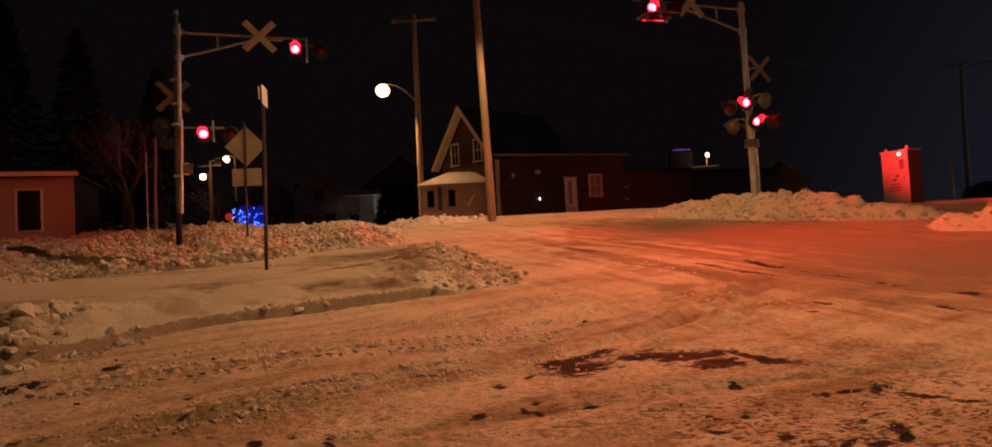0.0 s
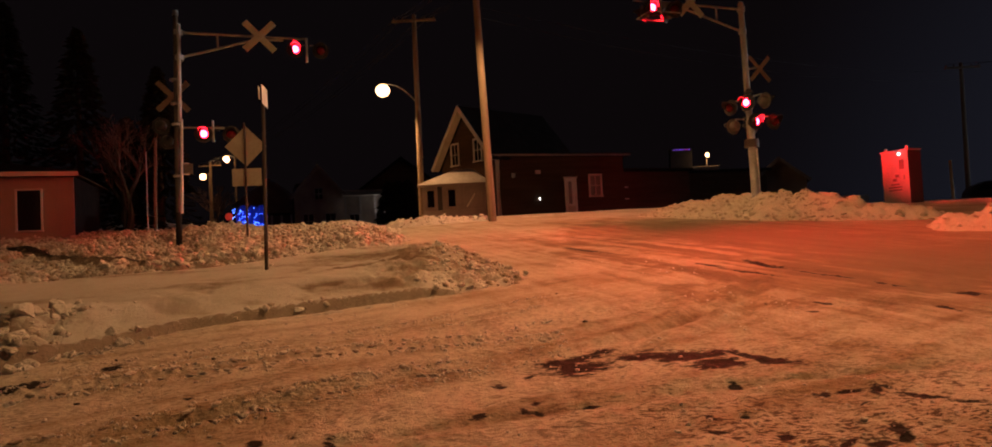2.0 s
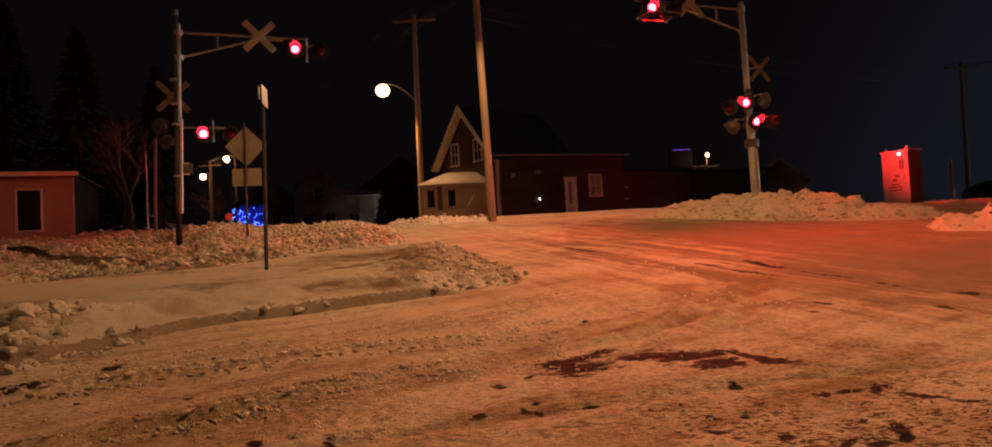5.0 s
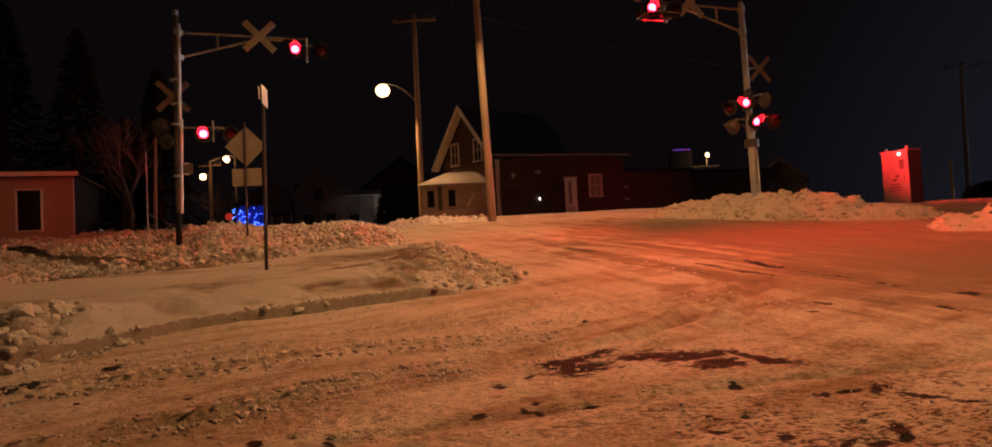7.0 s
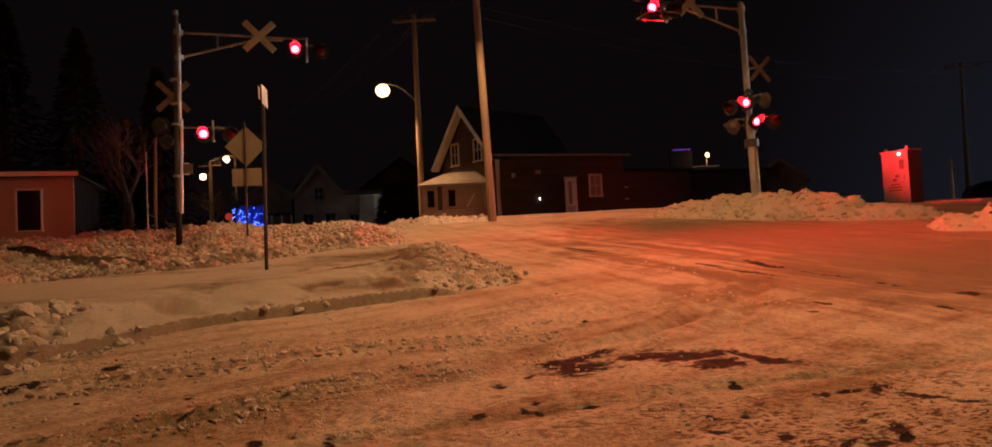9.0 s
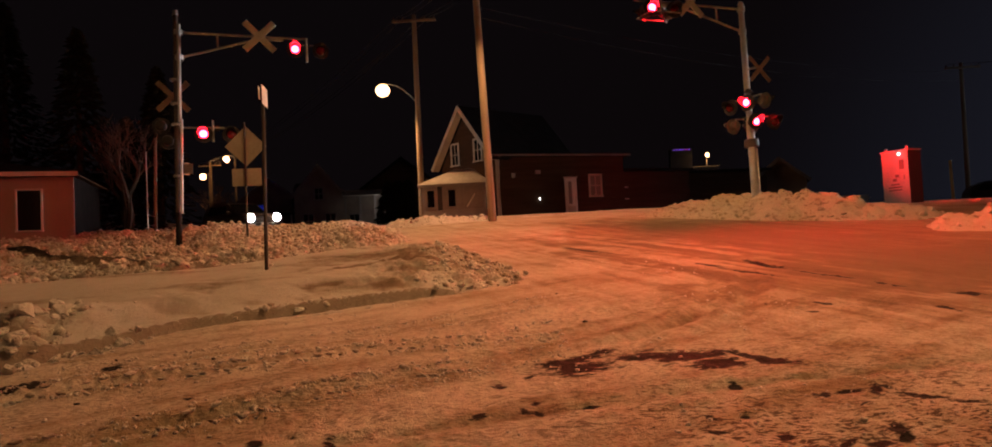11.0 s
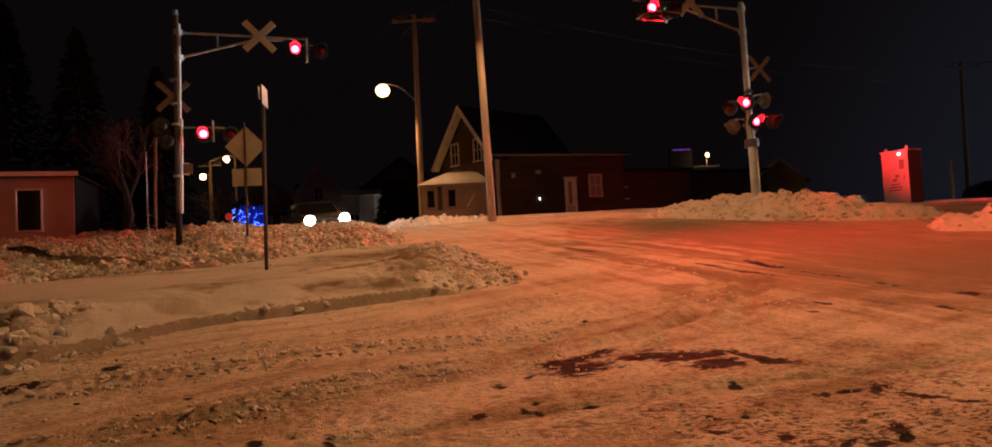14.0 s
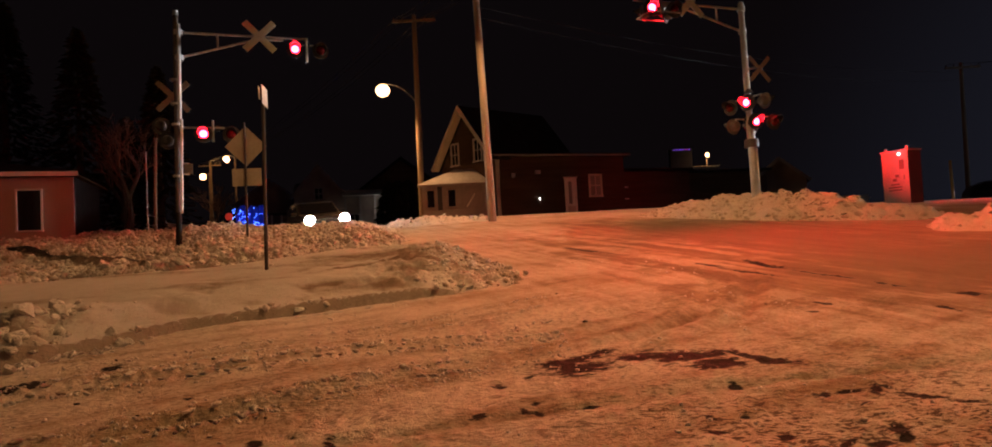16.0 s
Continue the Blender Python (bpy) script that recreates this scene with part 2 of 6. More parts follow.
def box(size, at=(0, 0, 0), bevel=0.0, bm=None, turn=None):
    bm = bm or bmesh.new()
    r = bmesh.ops.create_cube(bm, size=1.0)
    m = Matrix.Translation(at) @ (turn or Matrix()) @ Matrix.Diagonal((*size, 1))
    bmesh.ops.transform(bm, matrix=m, verts=r["verts"])
    if bevel:
        edges = list({e for v in r["verts"] for e in v.link_edges})
        bmesh.ops.bevel(bm, geom=edges, offset=bevel, segments=2, affect="EDGES", profile=0.5)
    return bm


def rod(a, b, r1, r2=None, seg=12, bm=None):
    bm = bm or bmesh.new()
    a, b = Vector(a), Vector(b)
    r2 = r1 if r2 is None else r2
    r = bmesh.ops.create_cone(bm, cap_ends=True, segments=seg, radius1=r1, radius2=r2, depth=(b - a).length)
    q = (b - a).to_track_quat("Z", "Y").to_matrix().to_4x4()
    bmesh.ops.transform(bm, matrix=Matrix.Translation((a + b) / 2) @ q, verts=r["verts"])
    return bm


def tube(points, r, seg=8, bm=None):
    """A bent pipe through points, with rings mitred at the bends."""
    bm = bm or bmesh.new()
    pts = [Vector(p) for p in points]
    rings = []
    for i, p in enumerate(pts):
        d = (pts[min(i + 1, len(pts) - 1)] - pts[max(i - 1, 0)]).normalized()
        q = d.to_track_quat("Z", "Y")
        rr = r[i] if isinstance(r, (list, tuple)) else r
        rings.append([bm.verts.new(p + q @ Vector((math.cos(k * math.tau / seg) * rr, math.sin(k * math.tau / seg) * rr, 0))) for k in range(seg)])
    for a, b in zip(rings, rings[1:]):
        for k in range(seg):
            bm.faces.new((a[k], a[(k + 1) % seg], b[(k + 1) % seg], b[k]))
    bm.faces.new(rings[0][::-1])
    bm.faces.new(rings[-1])
    return bm


def slab(outline, thick, bm=None):
    """A flat outline in x, z, given thickness along y."""
    bm = bm or bmesh.new()
    fr = [bm.verts.new((x, -thick / 2, z)) for x, z in outline]
    bk = [bm.verts.new((x, thick / 2, z)) for x, z in outline]
    bm.faces.new(fr)
    bm.faces.new(bk[::-1])
    for i in range(len(fr)):
        j = (i + 1) % len(fr)
        bm.faces.new((fr[i], bk[i], bk[j], fr[j]))
    return bm


def prism(ring_a, ring_b, bm=None):
    """A solid between two rings of equal length."""
    bm = bm or bmesh.new()
    a = [bm.verts.new(p) for p in ring_a]
    b = [bm.verts.new(p) for p in ring_b]
    bm.faces.new(a)
    bm.faces.new(b[::-1])
    for i in range(len(a)):
        j = (i + 1) % len(a)
        bm.faces.new((a[i], b[i], b[j], a[j]))
    return bm


# ---- noise on arrays ----
def hashed(ix, iy, seed):
    h = np.sin(ix * 127.1 + iy * 311.7 + seed * 74.7) * 43758.5453
    return h - np.floor(h)


def vnoise(x, y, seed=0):
    ix, iy = np.floor(x), np.floor(y)
    fx, fy = x - ix, y - iy
    fx, fy = fx * fx * (3 - 2 * fx), fy * fy * (3 - 2 * fy)
    a, b = hashed(ix, iy, seed), hashed(ix + 1, iy, seed)
    c, d = hashed(ix, iy + 1, seed), hashed(ix + 1, iy + 1, seed)
    return (a * (1 - fx) + b * fx) * (1 - fy) + (c * (1 - fx) + d * fx) * fy


def fbm(x, y, octaves=4, seed=0):
    s, amp, tot = 0, 0.5, 0
    for o in range(octaves):
        s, tot = s + amp * vnoise(x * 2 ** o, y * 2 ** o, seed + o * 13), tot + amp
        amp *= 0.5
    return s / tot


def clods(x, y, seed=0, density=0.7):
    """Rounded broken lumps, 0 to 1 high, one in most unit cells."""
    ix, iy = np.floor(x), np.floor(y)
    out = np.zeros_like(x)
    for dx in (-1, 0, 1):
        for dy in (-1, 0, 1):
            cx, cy = ix + dx, iy + dy
            px, py = cx + hashed(cx, cy, seed), cy + hashed(cx, cy, seed + 5)
            r = (0.35 + 0.6 * hashed(cx, cy, seed + 9)) * (hashed(cx, cy, seed + 17) < density)
            ex = 0.7 + 0.6 * hashed(cx, cy, seed + 23)
            dd = np.sqrt(((x - px) * ex) ** 2 + ((y - py) / ex) ** 2)
            dome = np.clip(1 - (dd / np.maximum(r, 0.01)) ** 2.6, 0, 1) * r
            out = np.maximum(out, dome)
    return out


def step(a, b, v):
    t = np.clip((v - a) / (b - a), 0, 1)
    return t * t * (3 - 2 * t)


# ---- ground ----
def ground_base(x, y):
    """The street climbs to the crossing and levels out behind it."""
    x, y = np.asarray(x, float), np.asarray(y, float)
    crest = 3.15 - 0.65 / (1 + np.exp(-np.clip((x - 13) / 2, -40, 40)))
    rise = np.maximum(0.1 * y, -0.5)
    k = 0.15
    dip = 0.50 * np.exp(-((x + 8.0) / 3.7) ** 2 - ((y - 30.0) / 7.0) ** 2)
    return -dip - k * np.log(np.exp(-np.clip(rise, -5, 40) / k) + np.exp(-crest / k))


def gz(x, y):
    return float(ground_base(np.array([x]), np.array([y]))[0])


def along(x, y):
    """Distances along and across the road over the crossing."""
    return x * N.x + y * N.y, x * W.x + y * W.y


def near_line(x, y, pts):
    """Distance to a polyline, and how far along it (0 to 1)."""
    best, pos = np.full_like(x, 1e9), np.zeros_like(x)
    for i, ((ax, ay), (bx, by)) in enumerate(zip(pts, pts[1:])):
        dx, dy = bx - ax, by - ay
        t = np.clip(((x - ax) * dx + (y - ay) * dy) / (dx * dx + dy * dy), 0, 1)
        d = np.hypot(x - ax - t * dx, y - ay - t * dy)
        pos = np.where(d < best, (i + t) / (len(pts) - 1), pos)
        best = np.minimum(best, d)
    return best, pos


RUTS = [
    [(-5.2, 4.75), (-3.77, 5.40), (-2.70, 5.80), (-1.38, 6.28), (-0.08, 6.52), (1.4, 7.4), (2.6, 9.4)],
    [(-4.2, 3.7), (-2.79, 4.36), (-2.05, 4.68), (-1.41, 5.05), (-0.80, 5.44), (0.5, 6.2), (1.6, 7.2)],
    [(-5.6, 5.2), (-4.12, 5.80), (-2.90, 6.40), (-1.5, 6.95), (-0.2, 7.55), (1.1, 8.6)],
    [(-4.4, 3.3), (-2.4, 4.5), (-0.6, 5.4), (1.3, 6.3), (2.9, 7.9), (3.7, 9.9)],
    [(-3.2, 2.8), (-1.0, 4.1), (1.0, 4.6), (3.0, 4.9), (6.0, 5.6)],
    [(1.83, 14.5), (3.0, 12.2), (3.91, 10.74), (4.3, 9.9), (4.9, 8.2), (5.8, 5.5)],
    [(0.6, 13.6), (2.2, 11.2), (3.6, 8.6), (4.6, 6.4)],
    [(0.9, 5.9), (1.9, 6.9), (2.6, 8.2), (3.0, 9.8)],
    [(1.4, 5.8), (2.5, 6.9), (3.2, 8.3), (3.6, 10.2)],
    [(-0.5, 20.0), (2.6, 14.0), (5.2, 9.8), (7.5, 6.0)],
    [(0.8, 20.6), (4.2, 14.2), (6.6, 10.2), (9.0, 6.4)],
]
# patches of bare asphalt: middle, half axes and turn
PUDDLES = [(0.56, 5.58, 0.290, 0.084, -155), (0.58, 5.36, 0.255, 0.136, -164), (0.81, 5.77, 0.142, 0.066, -160), (1.13, 5.58, 0.181, 0.089, -163), (1.49, 5.49, 0.330, 0.155, 161), (1.66, 5.22, 0.212, 0.160, 168), (1.89, 5.46, 0.207, 0.062, 132), (2.05, 5.22, 0.227, 0.075, 132), (0.20, 5.21, 0.071, 0.048, -160), (-0.04, 5.01, 0.062, 0.061, 97)]
SCRAPES = [(0.20, 4.58, 0.069, 0.041, -134), (0.12, 4.48, 0.062, 0.042, 93), (0.21, 4.44, 0.072, 0.029, 134), (-0.19, 4.41, 0.086, 0.046, -158), (-1.06, 4.08, 0.140, 0.059, 128), (-1.53, 4.12, 0.090, 0.042, 139), (-1.34, 4.19, 0.065, 0.031, 141), (-3.54, 6.11, 0.135, 0.083, 112), (-4.01, 5.62, 0.182, 0.119, -151), (-4.12, 5.52, 0.148, 0.119, 152), (-2.38, 5.07, 0.053, 0.028, 141), (0.55, 4.50, 0.145, 0.027, -157), (-0.13, 4.62, 0.124, 0.023, -148)]
WORN = [(1.60, 4.72, 0.084, 0.049, 94), (2.03, 4.37, 0.085, 0.061, 39), (2.42, 4.42, 0.113, 0.049, 55), (2.24, 4.42, 0.114, 0.033, -169), (2.52, 4.48, 0.062, 0.039, 79), (2.66, 4.28, 0.195, 0.040, 144), (2.85, 4.13, 0.093, 0.026, 149), (2.20, 4.18, 0.103, 0.024, -158), (2.18, 3.78, 0.094, 0.057, 68), (1.99, 3.61, 0.090, 0.060, -158), (2.14, 3.66, 0.085, 0.053, 37), (1.82, 3.63, 0.072, 0.028, -149), (1.53, 3.75, 0.053, 0.040, -150), (1.20, 3.86, 0.075, 0.038, 154), (1.23, 4.08, 0.061, 0.037, 122), (1.44, 4.08, 0.045, 0.034, 50)]
STREAKS = [(4.05, 10.50, 0.493, 0.091, 96), (4.14, 10.07, 0.172, 0.131, 67), (4.71, 8.29, 0.116, 0.068, 86), (4.80, 8.11, 0.152, 0.091, 94), (3.31, 10.58, 0.336, 0.065, 114), (3.58, 9.73, 0.693, 0.043, 113), (4.37, 9.28, 0.438, 0.053, 106), (4.58, 8.83, 0.135, 0.058, 111), (5.18, 7.47, 0.170, 0.106, 139), (4.46, 6.71, 0.148, 0.046, 95), (1.75, 13.88, 0.990, 0.077, 111), (3.46, 7.25, 0.133, 0.053, 126), (3.18, 6.87, 0.068, 0.056, 39)]


def ground_fields(x, y):
    a, c = along(x, y)
    z = ground_base(x, y)
    near = np.exp(-np.clip(y - 3, 0, 60) / 9.0)
    # packed ruts and crumbs
    z = z + 0.07 * (fbm(x * 0.5, y * 0.5, 2, 3) - 0.5) * step(60, 25, y)
    dirt, bare = np.zeros_like(x), np.zeros_like(x)
    streak = 0.35 * fbm(c * 3.4, a * 0.28, 4, 41) + 0.35 * fbm(c * 7.0, a * 0.5, 4, 47) + 0.30 * fbm(x * 2.6, y * 2.0, 4, 49)
    band = np.exp(-((c - 8.4) / 4.6) ** 2) * step(3.5, 9.0, y)
    dirt += band * (0.40 + 3.4 * np.clip(streak - 0.44, 0, 1)) * step(45, 24, y) * (1 - 0.55 * step(13, 20, y) * step(6.0, 1.0, x))
    dirt += 0.60 * step(7.0, 10.5, c) * step(6.5, 10.0, y) * step(26, 18, y)
    for i, line in enumerate(RUTS):
        d, p = near_line(x, y, line)
        wob = (0.10 if i < 2 else 0.045) + 0.06 * vnoise(p * 30, p * 0 + i, 7)
        inside = np.exp(-(d / wob) ** 2) * step(0, 0.12, p) * step(1, 0.85, p)
        tread = 0.5 + 0.5 * np.sin(p * 260 + 5 * vnoise(p * 20, p * 0, i))
        span = sum(math.dist(q0, q1) for q0, q1 in zip(line, line[1:]))
        if i < 2:
            lugs = step(-0.2, 0.5, np.sin(math.tau * p * span / 0.15 + d * 16.0 + 1.5 * vnoise(p * 25, p * 0, 70 + i)))
            rim = np.exp(-((d - 0.13) / 0.075) ** 2)
            z += 0.045 * lugs * rim * (0.5 + 0.5 * vnoise(x * 6, y * 6, 72 + i)) * step(0.22, 0.45, vnoise(x * 1.1, y * 1.1, 66 + i)) * near * step(0.9, -0.4, x)
        shoulder = np.exp(-((d - 0.24) / 0.08) ** 2) * step(0, 0.1, p) * step(1, 0.9, p)
        broken = step(0.35, 0.6, vnoise(x * 3.1, y * 3.1, 60 + i))
        z += ((-0.012 if i < 2 else -0.035) * inside + (0.03 if i < 2 else 0.018) * shoulder * broken * (0.3 + 0.7 * tread)) * (0.35 + 0.65 * near)
        dirt += (0.10 if i < 2 else 0.15) * inside + 0.15 * shoulder * broken
    crumb = clods(x * 12.0, y * 12.0, 2, 0.5) * step(0.46, 0.66, fbm(x * 0.9, y * 0.9, 3, 20))
    z += 0.018 * crumb * step(16, 5, y)
    u, v = x * 0.86 + y * 0.51, -x * 0.51 + y * 0.86
    fore = step(12.0, 7.5, y) * step(5.5, 2.5, x)
    lanes = fbm(u * 0.45, v * 4.6, 5, 140)
    z += fore * 0.009 * (lanes - 0.5) + 0.013 * clods(x * 13, y * 13, 8, 0.55) * near * step(0.40, 0.58, fbm(u * 0.5, v * 1.6, 3, 150))
    dirt += fore * 1.3 * np.clip(lanes - 0.50, 0, 1)
    z += 0.008 * (fbm(x * 2.2, y * 2.2, 4, 30) - 0.5) + 0.010 * near * (fbm(x * 12, y * 12, 3, 33) - 0.5)
    dirt += 0.7 * np.clip(fbm(x * 1.3, y * 2.6, 4, 77) - 0.52, 0, 1)
    for cx, cy, rx, ry, turn in PUDDLES + SCRAPES + WORN + STREAKS:
        s, k = math.sin(radians(turn)), math.cos(radians(turn))
        u, v = (x - cx) * k + (y - cy) * s, -(x - cx) * s + (y - cy) * k
        e = np.sqrt((u / rx) ** 2 + (v / ry) ** 2) * (0.80 if rx > 0.17 and 5 < cy < 6 else 1.0 if cy > 5 else 1.12)
        bare = np.maximum(bare, np.clip(1.22 - 0.74 * e - 0.9 * (fbm(x * 7, y * 16, 4, 55) - 0.5), 0, 1) * (e < 2.5))
    u, v = x * 0.95 + y * 0.31, -x * 0.31 + y * 0.95
    seen = step(2.0, 3.0, y)
    worn = step(5.6, 4.2, y) * step(-2.2, 1.4, x) * (0.55 + 0.45 * step(0.36, 0.6, fbm(x * 1.4, y * 1.4, 3, 193)))
    worn = np.maximum(worn, (0.25 + 0.3 * step(0.42, 0.6, fbm(x * 0.8, y * 1.1, 3, 93))) * step(11, 6, y)) * seen
    dirt += 0.10 * step(5.4, 4.2, y) + 0.34 * step(4.6, 7.2, c) * step(4.9, 6.0, y) * step(12, 9, y)
    z -= 0.006 * bare
    return z, np.clip(dirt, 0, 1), bare, worn


def sheet(name, xs, ys, fields, material, keep=None):
    X, Y = np.meshgrid(xs, ys)
    out = fields(X, Y)
    Z = out[0]
    nx, ny = len(xs), len(ys)
    co = np.stack([X, Y, Z], -1).reshape(-1, 3)
    i = np.arange(nx * ny).reshape(ny, nx)
    quads = np.stack([i[:-1, :-1], i[:-1, 1:], i[1:, 1:], i[1:, :-1]], -1).reshape(-1, 4)
    if keep is not None:
        quads = quads[keep(X, Y, Z).reshape(-1)[quads].any(1)]
        used = np.unique(quads)
        remap = np.zeros(nx * ny, int)
        remap[used] = np.arange(len(used))
        quads, co = remap[quads], co[used]
        out = [o.reshape(-1)[used] for o in out]
    me = bpy.data.meshes.new(name)
    me.vertices.add(len(co))
    me.vertices.foreach_set("co", co.ravel())
    me.loops.add(quads.size)
    me.loops.foreach_set("vertex_index", quads.ravel().astype(np.int32))
    me.polygons.add(len(quads))
    me.polygons.foreach_set("loop_start", np.arange(0, quads.size, 4, dtype=np.int32))
    me.update(calc_edges=True)
    for key, vals in zip(("dirt", "bare", "worn"), out[1:]):
        at = me.attributes.new(key, "FLOAT", "POINT")
        at.data.foreach_set("value", np.ascontiguousarray(vals, dtype=np.float32).ravel())
    me.shade_smooth()
    me.materials.append(material)
    return new(name, me)


def spread(stops):
    """Grid lines from (start, end, spacing) runs."""
    return np.concatenate([np.arange(a, b, s) for a, b, s in stops])


XS = spread([(-3000, -200, 400), (-200, -40, 20), (-40, -16, 1.2), (-16, -7, 0.12), (-7, 5.0, 0.03), (5.0, 14, 0.09), (14, 40, 1.2), (40, 200, 20), (200, 3001, 400)])
YS = spread([(-2000, -40, 200), (-40, -4, 4), (-4, 2.6, 0.4), (2.6, 8, 0.024), (8, 14, 0.055), (14, 30, 0.14), (30, 60, 1.0), (60, 300, 20), (300, 4001, 400)])
ground = sheet("ground", XS, YS, ground_fields, M["road"])
tagged(ground, "packed snow street with brown sand, tyre ruts and bare asphalt patches", "ground", kind="structure")


# ---- snow banks ----
def bank(name, x0, x1, y0, y1, res, height, material, label, group="plowed snow banks", soil_shade=None, shade_mask=None):
    def fields(x, y):
        h = height(x, y)
        d = soil_shade(x, y) if soil_shade else 0 * x
        return ground_base(x, y) - 0.10 + h, d, shade_mask(x, y) if shade_mask else 0 * x
    ob = sheet(name, np.arange(x0, x1, res), np.arange(y0, y1, res), fields, material, keep=lambda X, Y, Z: (Z - ground_base(X, Y)) > -0.04)
    return tagged(ob, label, "snow bank", group)


def ico():
    bm = bmesh.new()
    bmesh.ops.create_icosphere(bm, subdivisions=1, radius=1.0)
    v = np.array([x.co[:] for x in bm.verts])
    f = np.array([[x.index for x in g.verts] for g in bm.faces])
    bm.free()
    return v, f


ICO_V, ICO_F = ico()


def scatter(name, spots, sizes, surface_z, material, parent=None, label="", seed=0, sink=0.5):
    """Broken angular lumps lying on a surface, joined into one object."""
    rs = np.random.RandomState(seed)
    n = len(spots)
    base = ICO_V[None] * (1 + rs.uniform(-0.42, 0.42, (n, len(ICO_V), 1)))
    sc = sizes[:, None] * rs.uniform(0.7, 1.35, (n, 3)) * np.array([1, 1, 0.8])
    base = base * sc[:, None, :]
    a, b = rs.uniform(0, math.tau, n), rs.uniform(-0.7, 0.7, n)
    ca, sa, cb, sb = np.cos(a), np.sin(a), np.cos(b), np.sin(b)
    rot = np.stack([np.stack([ca, -sa * cb, sa * sb], -1), np.stack([sa, ca * cb, -ca * sb], -1), np.stack([0 * a, sb, cb], -1)], -2)
    v = np.einsum("nij,nvj->nvi", rot, base)
    v[..., 0] += spots[:, 0, None]
    v[..., 1] += spots[:, 1, None]
    v[..., 2] += (surface_z + sizes * (0.5 - sink))[:, None]
    k = len(ICO_V)
    faces = (ICO_F[None] + (np.arange(n) * k)[:, None, None]).reshape(-1, 3)
    co = v.reshape(-1, 3)
    me = bpy.data.meshes.new(name)
    me.vertices.add(len(co))
    me.vertices.foreach_set("co", co.ravel())
    me.loops.add(faces.size)
    me.loops.foreach_set("vertex_index", faces.ravel().astype(np.int32))
    me.polygons.add(len(faces))
    me.polygons.foreach_set("loop_start", np.arange(0, faces.size, 3, dtype=np.int32))
    me.update(calc_edges=True)
    me.materials.append(material)
    ob = new(name, me)
    if parent:
        ob.parent = parent
    return tagged(ob, label, kind="stuff")


def clod_mesh(material, seed):
    """A broken chunk: a lumpy ball cut flat by random planes."""
    rs = np.random.RandomState(seed)
    bm = bmesh.new()
    bmesh.ops.create_icosphere(bm, subdivisions=2, radius=1.0)
    cuts = rs.normal(0, 1, (13, 3))
    cuts /= np.linalg.norm(cuts, axis=1)[:, None]
    deep = rs.uniform(0.34, 0.72, 13)
    for v in bm.verts:
        p = np.array(v.co) * (1 + rs.uniform(-0.07, 0.07))
        for c, d in zip(cuts, deep):
            over = p @ c - d
            if over > 0:
                p = p - c * over
        v.co = p * 1.5
    me = mesh_of(bm, "snow_clod", material)
    return me


CLOD_MESHES = {M[k].name: [clod_mesh(M[k + "clod"], 900 + i) for i in range(6)] for k in ("bank", "sandy")}


def strew(bank_ob, height, x0, x1, y0, y1, count, lo, hi, keep, material, label, seed, singles=90):
    """Clods over a bank, thick where keep() is near 1."""
    rs = np.random.RandomState(seed)
    p = np.stack([rs.uniform(x0, x1, count), rs.uniform(y0, y1, count)], -1)
    h = height(p[:, 0], p[:, 1])
    ok = (rs.uniform(0, 1, count) < keep(p[:, 0], p[:, 1])) & (h > 0.11)
    p, h = p[ok], h[ok]
    size = lo + (hi - lo) * rs.uniform(0, 1, len(p)) ** 3.0
    level = ground_base(p[:, 0], p[:, 1]) - 0.10 + h
    big = np.argsort(-(size / np.hypot(p[:, 0], p[:, 1])))[:singles]
    for i in big:
        ob = new("snow_clod", CLOD_MESHES[material.name][i % 6])
        s0 = size[i]
        ob.matrix_basis = Matrix.LocRotScale((p[i, 0], p[i, 1], level[i] + 0.05 * s0), Euler((rs.uniform(-0.6, 0.6), rs.uniform(-0.6, 0.6), rs.uniform(0, 6.28))), (s0 * rs.uniform(0.8, 1.3), s0 * rs.uniform(0.8, 1.2), s0 * rs.uniform(0.6, 1.0)))
        ob.parent = bank_ob
    rest = np.ones(len(p), bool)
    rest[big] = False
    p, size, level = p[rest], size[rest], level[rest]
    return scatter("clod_rubble", p, size, level, M[("bank" if material is M["bank"] else "sandy") + "rubble"], bank_ob, label, seed)


FRONT = np.array([(-9.5, 3.4), (-6.5, 4.9), (-4.60, 6.16), (-4.1, 6.85), (-3.55, 7.60), (-2.64, 8.22), (-1.87, 8.62), (-1.10, 8.98), (-0.26, 9.22), (0.9, 9.5)])
BACK = np.array([(-9.5, 11.6), (-8.79, 11.82), (-6.20, 12.22), (-4.68, 12.9), (-3.55, 14.1), (-2.68, 15.1), (-1.15, 14.1), (0.14, 12.1), (0.9, 9.6)])


